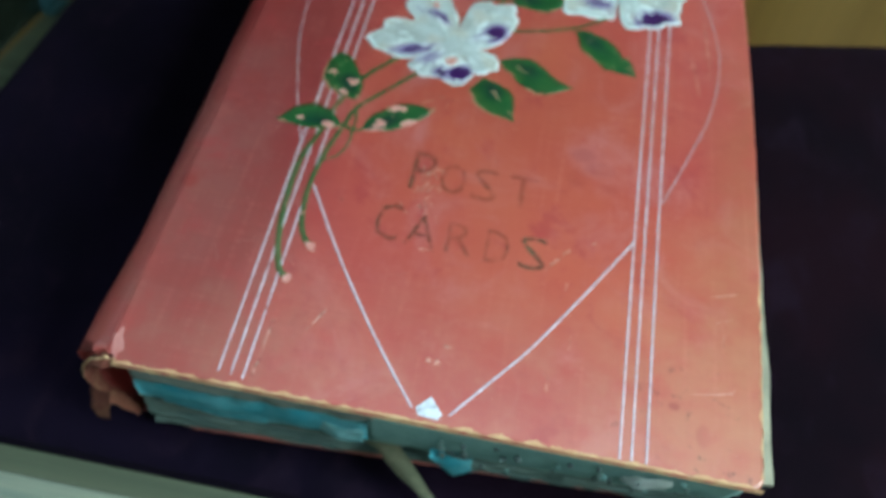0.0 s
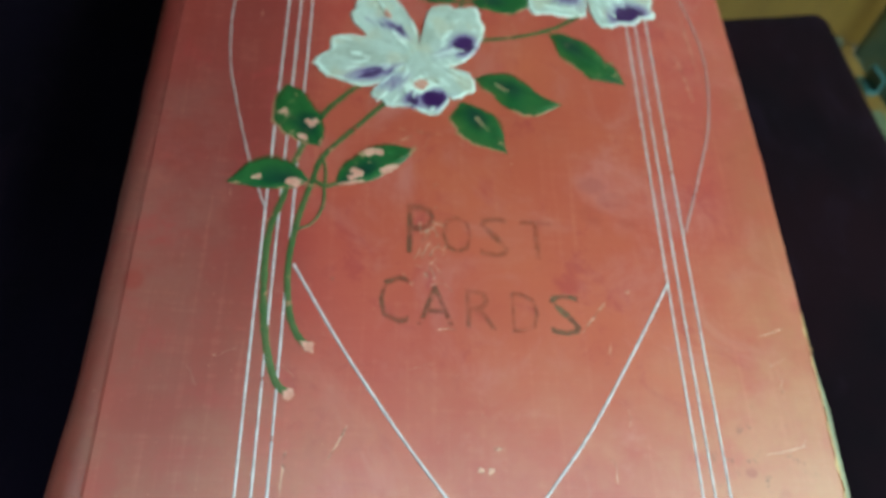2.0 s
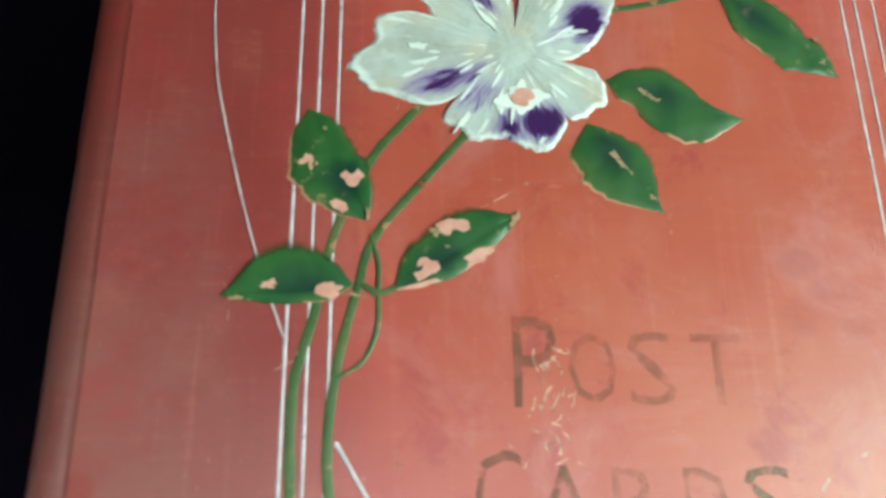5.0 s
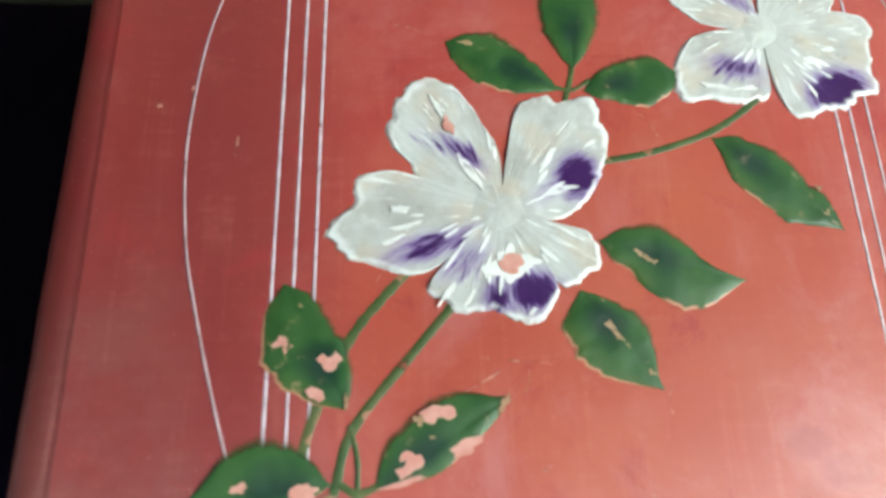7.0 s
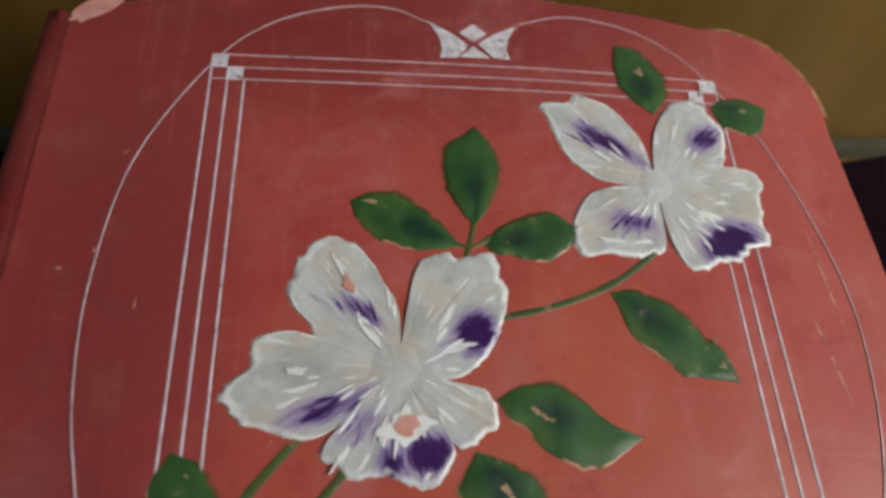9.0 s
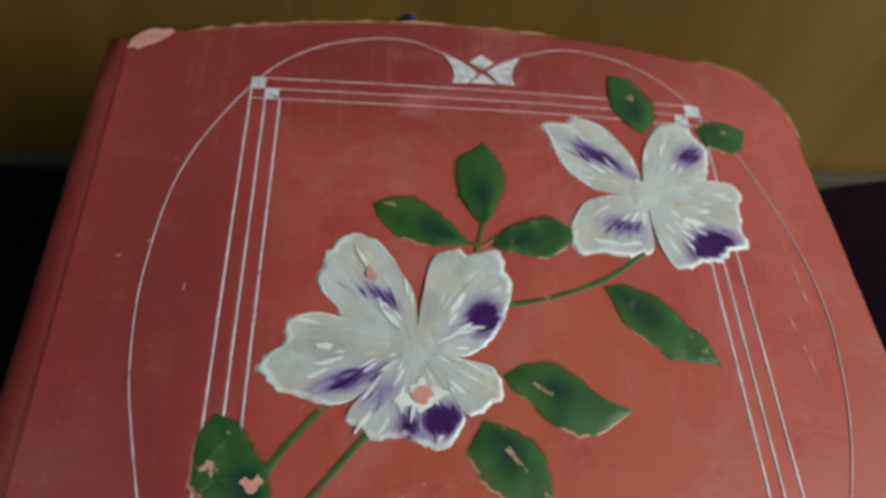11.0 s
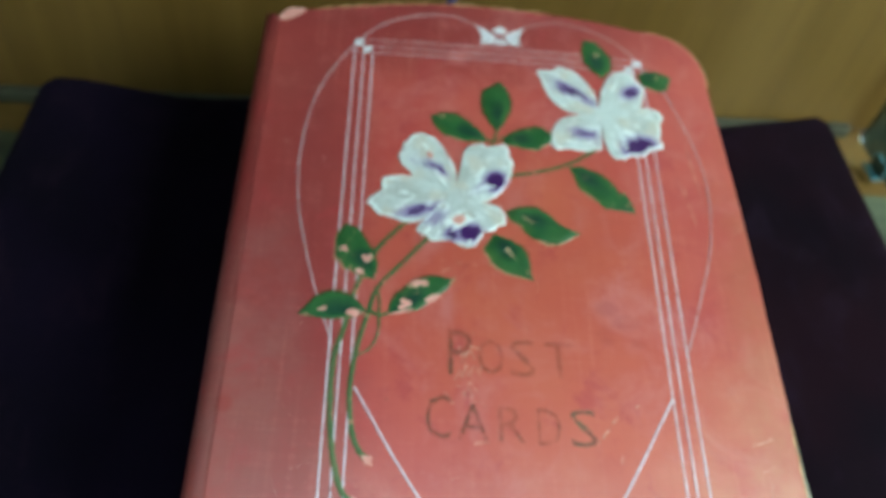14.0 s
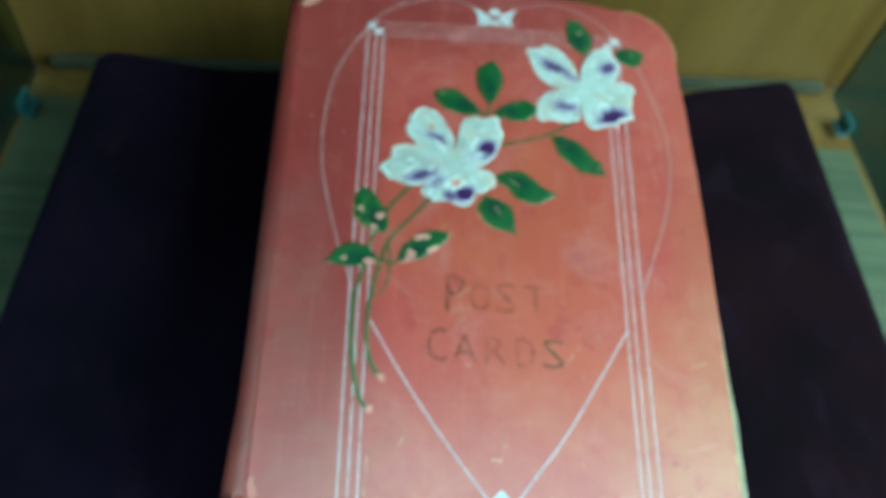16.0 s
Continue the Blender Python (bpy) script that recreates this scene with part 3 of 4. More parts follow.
for pts in (((-58.2, 204.9), (-54.9, 204.9), (-54.7, 208.4), (-58.0, 208.4)), ((-54.8, 201.5), (-51.4, 201.6), (-51.2, 205.1), (-54.6, 205.0)),
            ((55.8, 207.6), (59.6, 207.4), (59.8, 211), (56, 211.2)), ((52.4, 204.1), (55.8, 204), (56, 207.5), (52.6, 207.6))):
    part("corner_square", flat_shape(pts, Z_LINE + 0.12), SILVER, front)

# the crown at the head and the diamond at the foot
wing = [(-10, 223), (-7.6, 218.4), (-7.0, 215), (-7.6, 212.3), (-3.6, 212.5), (-0.6, 216.3), (-3.4, 219.0), (-6.2, 220.8)]
part("emblem_wing", flat_shape(wing, Z_LINE + 0.14), SILVER, front)
part("emblem_wing", flat_shape([(1.2 - x * 1.03, y + 0.9) for x, y in reversed(wing)], Z_LINE + 0.14), SILVER, front)
part("emblem_diamond", flat_shape([(0.6, 223.4), (-2.7, 220.3), (0.7, 217.9), (3.9, 220.6)], Z_LINE + 0.14), SILVER, front)
part("emblem_triangle", flat_shape([(0.5, 216.4), (-2.9, 212.8), (4.3, 213.1)], Z_LINE + 0.14), SILVER, front)
part("foot_diamond", flat_shape([(0.2, 3.2), (-3.4, -0.6), (-2.6, -2.6), (3.0, -3.0), (4.0, -1.2)], Z_LINE + 0.14), SILVER, front)


# ---- lettering ----
def letter(ch, x0, x1, y0, y1):
    """A built-in letter, its bowls squared as on the cover."""
    square = {"S": 1.25, "C": 1.2, "D": 0.7, "P": 0.8, "R": 0.8, "O": 0.35}.get(ch, 0.0)
    cu = bpy.data.curves.new("letter", "FONT")
    cu.body, cu.size, cu.resolution_u = ch, 1.0, 2
    cu.offset = -0.004
    tmp = new("letter_form", cu)
    bpy.context.view_layer.update()
    me = bpy.data.meshes.new_from_object(tmp.evaluated_get(bpy.context.evaluated_depsgraph_get()))
    bpy.data.objects.remove(tmp)
    bm = bmesh.new()
    bm.from_mesh(me)
    xs, ys = [v.co.x for v in bm.verts], [v.co.y for v in bm.verts]
    for v in bm.verts:
        u = 2 * (v.co.x - min(xs)) / (max(xs) - min(xs)) - 1
        w = 2 * (v.co.y - min(ys)) / (max(ys) - min(ys)) - 1
        u += square * 0.42 * u * (1 - abs(u)) * abs(w) ** 1.5
        w += square * 0.30 * w * (1 - abs(w)) * abs(u) ** 2
        x, y = x0 + (x1 - x0) * (u + 1) / 2, y0 + (y1 - y0) * (w + 1) / 2
        v.co = on_cover(x, y, 0.06)
    return part("letter", bm, LETTERING, front)


for ch, x0, x1, y0, y1 in (("P", -20.8, -13.2, 69.8, 85.0), ("O", -11.3, -2.8, 70.3, 82.4), ("S", -0.7, 7.6, 70.1, 82.6), ("T", 10.8, 20.0, 70.2, 82.4),
                           ("C", -27.8, -20.2, 49.4, 63.0), ("A", -18.0, -8.3, 49.4, 60.6), ("R", -5.2, 3.0, 49.0, 60.2), ("D", 7.0, 14.4, 48.5, 60.0), ("S", 17.5, 25.8, 48.4, 60.2)):
    letter(ch, x0, x1, y0, y1)


# ---- raised flowers ----
def wrap_interp(ctrl, n):
    """Radii at n+1 even steps between the first and last angle of control pairs (angle, radius)."""
    path = smooth_path(ctrl, 12)
    length = [0.0]
    for a, b in zip(path, path[1:]):
        length.append(length[-1] + math.hypot((b.x - a.x) * 0.35, b.y - a.y))
    out, i = [], 0
    for k in range(n + 1):
        want = length[-1] * k / n
        while i < len(length) - 2 and length[i + 1] < want:
            i += 1
        t = (want - length[i]) / max(1e-9, length[i + 1] - length[i])
        p = path[i].lerp(path[i + 1], min(1, max(0, t)))
        out.append((radians(p.x), p.y))
    return out


def brush_fan(centre, stains, rim, seed):
    """Short strokes drawn out from the hub: violet ones round each stain, thick white ones between."""
    rnd = random.Random(seed * 17 + 3)
    violet, white = list(stains), []
    for sx, sy, rx, ry, turn, amount in stains:
        for _ in range(6 if amount > 0.4 else 2):
            x, y = sx + rnd.gauss(0, 0.36) * max(rx, ry), sy + rnd.gauss(0, 0.6) * ry
            way = math.degrees(math.atan2(y - centre[1], x - centre[0])) + rnd.gauss(0, 9)
            violet.append((x, y, rnd.uniform(1.4, 3.4), rnd.uniform(0.28, 0.55), way, rnd.uniform(0.6, 1.1) * min(1, amount + 0.15)))
        for _ in range(2):
            near = rnd.uniform(0.2, 0.5)
            x, y = sx + (centre[0] - sx) * near + rnd.gauss(0, 1.3), sy + (centre[1] - sy) * near + rnd.gauss(0, 1.3)
            way = math.degrees(math.atan2(y - centre[1], x - centre[0])) + rnd.gauss(0, 10)
            white.append((x, y, rnd.uniform(1.2, 2.8), rnd.uniform(0.28, 0.5), way, 1.0))
    for _ in range(3):
        a, r = rnd.choice(rim[8:-8])
        r *= rnd.uniform(0.45, 0.85)
        white.append((centre[0] + r * math.cos(a), centre[1] + r * math.sin(a), rnd.uniform(1.2, 3.0), rnd.uniform(0.25, 0.5), math.degrees(a) + rnd.gauss(0, 12), 0.9))
    return violet, white


def daubed(marks, x, y):
    """How thickly a place is covered by elliptical marks."""
    most = 0.0
    for sx, sy, rx, ry, turn, amount in marks:
        if abs(x - sx) + abs(y - sy) < 3 * (rx + ry):
            c_, s_ = math.cos(radians(turn)), math.sin(radians(turn))
            dx, dy = ((x - sx) * c_ + (y - sy) * s_) / rx, ((y - sy) * c_ - (x - sx) * s_) / ry
            most = max(most, amount * math.exp(-((dx * dx + dy * dy) / 1.35) ** 1.15))
    return most


def petal(flower, centre, ctrl, stains, z0, seed, puff=0.45):
    bm = bmesh.new()
    wh = bm.verts.layers.float.new("white")
    st, po, rl = bm.verts.layers.float.new("stain"), bm.verts.layers.float_vector.new("polar"), bm.verts.layers.float.new("rim")
    n, ns = 90, 28
    rim = wrap_interp(ctrl, n)
    violet, white = brush_fan(centre, stains, rim, seed)
    hub = bm.verts.new(on_cover(*centre, 0.68 * (z0 + 0.45)))
    hub[po] = Vector((0, 0, seed))
    rows = []
    mid = sum(a for a, _ in rim) / len(rim)
    for k, (a, r) in enumerate(rim):
        r *= 1 + 0.035 * noise.noise(Vector((a * 7, seed * 2.3, 0))) + 0.035 * noise.noise(Vector((a * 17, seed * 2.3, 5))) + 0.012 * noise.noise(Vector((a * 45, seed, 9)))
        row = []
        for j in range(1, ns + 1):
            s = j / ns
            x, y = centre[0] + r * s * math.cos(a), centre[1] + r * s * math.sin(a)
            across = math.sin(math.pi * k / n)
            h = 0.14 + puff * (0.25 + 0.75 * across ** 0.6) * (1 - (2 * abs(s - 0.55)) ** 3 * 0.55)
            h += 0.10 * max(0, s - 0.80) / 0.16 * (1 if s < 0.97 else 0)                # raised lip
            h += 0.08 * noise.noise(Vector((a * 14, s * 2.2, seed))) * min(1, s * 2)     # radial ribs
            h += 0.38 * noise.noise(Vector((x * 0.14, y * 0.14, seed)))                  # soft folds
            if j == ns or k in (0, n):
                h = -0.04
            v = bm.verts.new((0, 0, 0))
            v[st], v[wh] = daubed(violet, x, y), daubed(white, x, y)
            h += 0.12 * v[wh]
            v.co = on_cover(x, y, 0.68 * (z0 + h) if h > 0 else -0.02)
            v[rl] = max(s, abs(2 * k / n - 1) ** 3)
            v[po] = Vector((a * 13, r * s * 0.11, seed * 3.1))
            row.append(v)
        rows.append(row)
    for p, q in zip(rows, rows[1:]):
        bm.faces.new((hub, p[0], q[0]))
        for j in range(ns - 1):
            bm.faces.new((p[j], p[j + 1], q[j + 1], q[j]))
    return part("petal", bm, PETAL, flower, smooth=True)


def boss(centre, r, z0):
    bm = bmesh.new()
    st, po = bm.verts.layers.float.new("stain"), bm.verts.layers.float_vector.new("polar")
    rows = []
    for j in range(6):
        rr = r * (1 - j / 5.5)
        row = []
        for k in range(28):
            a = 2 * math.pi * k / 28
            q = rr * (1 + 0.22 * noise.noise(Vector((math.cos(a) * 2, math.sin(a) * 2, centre[0]))))
            v = bm.verts.new(on_cover(centre[0] + q * math.cos(a), centre[1] + q * math.sin(a), z0 - 0.4 + 0.5 * math.sin(j / 5 * 1.5)))
            v[po] = Vector((a * 3, rr * 0.2, 0))
            row.append(v)
        rows.append(row)
    for p, q in zip(rows, rows[1:]):
        for k in range(28):
            bm.faces.new((p[k], p[(k + 1) % 28], q[(k + 1) % 28], q[k]))
    bm.faces.new(rows[-1])
    return bm


C1, C2 = (-18.6, 137.2), (39.1, 179.6)
flower_a = part("flower", boss(C1, 5.0, 0.78), PETAL, front, "raised white five-petalled flower streaked with violet", smooth=True)
petal(flower_a, C1, [(82, 6), (88, 12), (97.6, 17.6), (106.6, 26), (116, 30.2), (127, 30), (138, 27), (147, 24.2), (152, 18.6), (160, 15.5), (165, 8)],
      [(-25.2, 148.3, 5.2, 1.6, -38, 0.72), (-31, 151, 5, 3.5, -30, 0.22)], 0.10, 1)
petal(flower_a, C1, [(81, 6), (80, 13), (78.5, 22.1), (69, 25.6), (60.7, 26.8), (54, 31.2), (48, 30), (42.3, 28.4), (27, 24.4), (12, 18.4), (-6, 12.5), (-16, 7)],
      [(-3.2, 144.2, 4.2, 4.2, 30, 1.05), (-8, 142, 6, 2.2, 40, 0.42)], 0.16, 2)
petal(flower_a, C1, [(150, 7), (158, 17), (161, 22), (169.5, 26.9), (179, 26.6), (190.9, 31.8), (199.8, 28.4), (210.7, 23.8), (221, 19.2), (226, 13), (228, 6)],
      [(-32, 129.6, 7.5, 2.4, 18, 0.72), (-25, 131, 6, 2.6, 20, 0.60)], 0.22, 3)
petal(flower_a, C1, [(222, 6), (225, 13), (229, 20.7), (239, 20.2), (247.7, 20.9), (258, 19.4), (267, 19.2), (280, 21.7), (292.6, 20.7), (304.4, 17.8), (310, 10), (312, 5)],
      [(-13.2, 121.9, 4.4, 3.6, 10, 1.05), (-19.4, 120.4, 3.2, 3.0, 70, 0.80), (-25.5, 127, 5.5, 2.6, 35, 0.55)], 0.28, 4)
petal(flower_a, C1, [(303, 6), (305, 14), (308, 18.4), (318.6, 19.3), (328, 20.4), (337, 20.3), (344, 18.4), (346.5, 16), (338, 10), (330, 5)],
      [(-8.6, 122.0, 3.2, 1.8, 40, 0.5)], 0.34, 5)
flower_b = part("flower", boss(C2, 4.5, 0.78), PETAL, front, "raised white four-petalled flower with violet patches", smooth=True)
petal(flower_b, C2, [(90, 5), (93.8, 10.5), (103, 18), (112, 24.5), (121, 28.4), (131, 29.2), (139, 32.2), (146, 27), (155.6, 23), (168, 16.5), (175, 12.5), (178, 6)],
      [(29.5, 190.6, 8.5, 2.4, -35, 0.85), (36, 186, 5, 1.8, -35, 0.5)], 0.12, 6)
petal(flower_b, C2, [(84, 5), (82.5, 12.2), (74, 22.8), (66, 27), (58.5, 28.7), (48, 27), (39, 25.8), (28, 21.5), (17, 17.2), (12, 8)],
      [(53.2, 193.4, 4.8, 3.0, 40, 0.80)], 0.20, 7)
petal(flower_b, C2, [(178, 5), (184, 10), (190, 15.4), (199, 20), (207.6, 22.8), (215, 25), (222, 26), (232, 21.8), (243, 19.8), (257, 17.4), (268, 16.0), (272, 7)],
      [(32.2, 170.2, 6.4, 2.6, -10, 0.66), (36.5, 168, 3.5, 3.5, 0, 0.35)], 0.26, 8)
petal(flower_b, C2, [(274, 6), (276, 14.6), (283, 21.2), (296, 21.8), (312, 23.8), (322, 25), (331, 27.4), (342, 25.4), (357, 25.2), (367, 26.4), (373, 24.4), (381, 17), (388, 7)],
      [(54.2, 166.2, 6.6, 4.4, 15, 1.05), (50.5, 164.5, 4.0, 4.0, 0, 0.9)], 0.32, 9)


for k, (ob, x, y, rx, ry, turn) in enumerate((
        (flower_a, -36.8, 136.6, 2.0, 0.7, 0), (flower_a, -35.6, 133.4, 3.0, 0.55, 14), (flower_a, -38.0, 130.6, 2.8, 0.6, 22), (flower_a, -28.4, 121.4, 2.8, 0.65, 52), (flower_a, -24.4, 120.6, 2.0, 0.5, 62),
        (flower_a, -9.2, 147.2, 3.4, 0.6, 56), (flower_a, -23.8, 143.6, 3.0, 0.6, -50), (flower_a, -29.6, 157.6, 2.6, 0.8, -60), (flower_a, -21.6, 125.4, 1.8, 0.5, 80), (flower_a, -12.4, 127.2, 1.6, 0.6, -30),
        (flower_a, -13.6, 118.0, 1.2, 0.5, 40), (flower_b, 50.2, 172.4, 2.6, 1.3, -20), (flower_b, 47.8, 166.0, 2.6, 0.8, -60), (flower_b, 26.6, 165.4, 3.2, 0.8, -6), (flower_b, 27.4, 187.0, 3.0, 0.7, -32),
        (flower_b, 53.6, 175.6, 1.8, 0.6, 0), (flower_b, 33.0, 165.2, 2.4, 0.6, 5), (flower_b, 46.2, 194.6, 2.6, 0.6, 62))):
    part("paint_dab", patch(x, y, rx * 0.9, ry * 0.8, turn, 0.58, k + 70, 0.55, 22, 0.12), WHITE, ob)


# chips that show the pink ground
def chip(parent, x, y, rx, ry, turn, seed, z=1.25, h=0.25):
    return part("paint_chip", patch(x, y, rx, ry, turn, z, seed, 0.34 if rx * ry > 1.2 else 0.75, 26, h), PINK_CHIP if rx * ry > 1.0 else TAN_FLECK, parent, "bare patch of lost paint")


part("eye_ring", patch(-17.2, 126.7, 4.0, 3.4, 0, 0.62, 21, 0.45, 40, 0.16), WHITE, flower_a, "thick white ring")
chip(flower_a, -17.2, 126.6, 2.2, 1.8, 0, 11, 0.74, 0.16)
chip(flower_a, -27.6, 153.6, 1.1, 2.0, 24, 12, 0.68, 0.16)


# ---- raised leaves ----
def width_at(steps, t):
    """A smooth half-width from values at even steps between base and tip."""
    n = len(steps) - 1
    i = min(int(t * n), n - 1)
    f = t * n - i
    a, b, c, d = (steps[max(0, min(n, i + k))] for k in (-1, 0, 1, 2))
    return 0.5 * (2 * b + (c - a) * f + (2 * a - 5 * b + 4 * c - d) * f * f + (3 * b - a - 3 * c + d) * f ** 3)


def leaf(base, tip, left, right, seed=0, chips=()):
    """A low painted leaf from base to tip; left and right: its half-widths at even steps along it."""
    base, tip = Vector(base), Vector(tip)
    d = tip - base
    s = Vector((-d.y, d.x)).normalized()
    bm = bmesh.new()
    ed, ve, tp = (bm.verts.layers.float.new(name) for name in ("edge", "vein", "brow"))
    n, m = 44, 10
    rows = []
    for i in range(n + 1):
        t = i / n
        wl, wr = (max(0.0, width_at(side, t)) for side in (left, right))
        row = []
        for j in range(-m, m + 1):
            k = j / m
            w = (wl if k > 0 else wr) * (1 + 0.05 * noise.noise(Vector((t * 8, (k > 0) * 3.0, seed))) + 0.11 * noise.noise(Vector((t * 17, (k > 0) * 3.0, seed + 4))))
            p = base + d * t + s * k * w
            h = 0.42 * (1 - abs(k) ** 3) * min(1, 6 * t, 6 * (1 - t)) + 0.05
            h -= 0.07 * math.exp(-(k / 0.12) ** 2) * min(1, 8 * (1 - t))
            h += 0.16 * noise.noise(Vector((p.x * 0.22, p.y * 0.22, seed)))
            h += 0.08 * noise.noise(Vector((p.x * 0.5, p.y * 0.5, seed)))
            if abs(j) == m or i in (0, n):
                h = -0.04
            v = bm.verts.new(on_cover(p.x, p.y, 0.14 + h))
            v[ed] = abs(k) * (1 if (s * k).y < 0.1 * abs(k) else 0.82)
            v[tp] = abs(k) if (s * k).y > -0.4 * abs(k) else 0.0
            v[ve] = min(1, math.hypot(k * 0.9, (t - 0.32) / 0.5))
            row.append(v)
        rows.append(row)
    for a, b in zip(rows, rows[1:]):
        for j in range(2 * m):
            bm.faces.new((a[j], b[j], b[j + 1], a[j + 1]))
    bmesh.ops.remove_doubles(bm, verts=rows[0] + rows[-1], dist=1e-6)
    bmesh.ops.recalc_face_normals(bm, faces=bm.faces)
    ob = part("leaf", bm, LEAF, front, "chipped green leaf" if chips else "", smooth=True)
    for q, (x, y, rx, ry, turn) in enumerate(chips):
        chip(ob, x, y, rx, ry, turn, seed * 7 + q, 0.46, 0.16)
    return ob


leaf((-5.1, 162.7), (-27.8, 172.5), (0.0, 1.7, 3.3, 4.6, 5.4, 5.6, 5.5, 4.5, 3.1, 0.0), (0.0, 1.8, 3.4, 4.5, 5.6, 6.3, 6.8, 5.6, 3.8, 0.0), 1, ((-23.2, 172.2, 1.3, 0.5, 0),))
leaf((-2.2, 167.7), (-0.8, 193.3), (0.0, 2.9, 4.7, 6.2, 7.2, 7.8, 7.6, 6.6, 2.6, 0.0), (0.0, 2.3, 3.9, 5.1, 6.1, 6.2, 6.1, 4.5, 2.6, 0.0), 4)
leaf((-0.5, 162.9), (19.9, 168.0), (0.0, 2.4, 4.2, 5.0, 5.6, 5.8, 5.8, 5.7, 3.3, 0.0), (0.0, 2.1, 3.0, 4.0, 5.3, 5.9, 5.5, 4.4, 3.0, 0.0), 7)
leaf((24.5, 153.8), (48.9, 134.9), (0.0, 3.7, 5.0, 5.9, 6.6, 5.8, 4.4, 4.7, 2.5, 0.0), (0.0, 1.8, 4.5, 5.6, 5.7, 5.7, 5.9, 4.0, 1.9, 0.0), 10, ((45.4, 138.6, 0.7, 0.5, 0), (45.0, 143.6, 0.5, 0.5, 0)))
leaf((-0.4, 131.6), (27.1, 124.6), (0.0, 3.4, 5.2, 6.7, 5.8, 4.6, 2.4, 0.9, 0.3, 0.0), (0.0, 3.2, 4.0, 6.5, 7.7, 8.5, 8.4, 6.7, 3.4, 0.0), 13, ((6.8, 129.4, 0.8, 0.5, -30), (8.6, 128.2, 1.2, 0.5, -25), (10.4, 127.2, 0.8, 0.5, 10), (12.0, 126.6, 0.5, 0.3, 0)))
leaf((-4.7, 122.3), (8.8, 104.5), (0.0, 2.0, 3.6, 4.9, 6.0, 5.9, 4.6, 2.9, 0.9, 0.0), (0.0, 6.6, 7.7, 8.2, 8.6, 7.7, 6.5, 4.4, 2.2, 0.0), 16, ((0.2, 115.6, 0.9, 0.6, -40), (1.4, 113.8, 1.1, 0.45, -50), (2.6, 112.2, 0.6, 0.5, 20), (0.8, 112.6, 0.4, 0.4, 0), (6.6, 107.6, 0.6, 0.4, -40)))
leaf((42.4, 199.6), (35.8, 220.4), (0.0, 1.9, 3.6, 4.3, 5.1, 4.6, 4.0, 2.7, 1.4, 0.0), (0.0, 4.6, 7.3, 8.3, 8.8, 8.2, 7.7, 6.6, 5.4, 0.0), 19, ((40.6, 212.0, 1.0, 0.8, 60),))
leaf((57.2, 202.6), (71.9, 203.5), (0.0, 1.4, 2.8, 3.0, 3.1, 3.2, 2.8, 1.9, 0.9, 0.0), (0.0, 5.1, 6.3, 7.1, 7.6, 8.1, 7.7, 6.4, 3.7, 0.0), 22, ((65.2, 202.0, 1.1, 0.5, 0),))
leaf((-45.4, 101.4), (-56.4, 122.5), (0.0, 3.7, 5.6, 7.7, 8.5, 8.9, 7.7, 6.4, 4.4, 0.0), (0.0, 2.3, 3.8, 4.6, 5.0, 4.5, 4.3, 4.0, 2.7, 0.0), 25, ((-48.2, 109.6, 1.9, 1.9, -30), (-50.4, 104.1, 1.4, 1.1, -40), (-55.9, 112.2, 1.0, 1.2, 0), (-45.6, 102.6, 0.5, 1.2, -10), (-53.5, 118.5, 0.3, 0.3, 0)))
leaf((-47.5, 89.9), (-69.7, 87.7), (0.0, 1.2, 2.4, 2.4, 2.4, 2.3, 1.9, 1.3, 0.9, 0.0), (0.0, 3.9, 6.7, 8.3, 8.8, 8.9, 7.9, 5.8, 2.5, 0.0), 28, ((-61.5, 89.7, 1.4, 0.8, 0), (-51.7, 89.0, 2.2, 1.3, -5), (-47.8, 88.1, 1.9, 0.4, 0), (-67.0, 87.3, 0.9, 0.3, 0)))
leaf((-41.0, 88.8), (-18.4, 103.7), (0.0, 3.3, 5.5, 6.2, 6.7, 7.3, 6.8, 5.1, 2.3, 0.0), (0.0, 1.2, 2.3, 3.2, 3.6, 3.3, 3.1, 2.3, 1.5, 0.0), 31, ((-30.6, 100.7, 3.0, 1.3, 12), (-35.4, 92.7, 2.3, 1.6, 40), (-26.0, 95.7, 2.6, 1.1, 25), (-19.5, 102.4, 0.5, 1.6, -30), (-36.2, 90.1, 3.9, 0.5, 14), (-33.6, 99.8, 0.9, 0.8, 0), (-31.6, 97.0, 0.4, 0.3, 0)))

# ---- stems ----
def stem(ctrl, width, taper=0.0, tip=False, z=0.10):
    ob = part("stem", ribbon(smooth_path(ctrl, 12), width, z, 0.05, 0.26, taper), STEM, front, smooth=True)
    if tip:
        x, y = ctrl[-1]
        part("frayed_tip", patch(x, y, 1.8, 1.3, -35, 0.16, x, 0.5, 16, 0.08), PINK_CHIP, ob)
    return ob


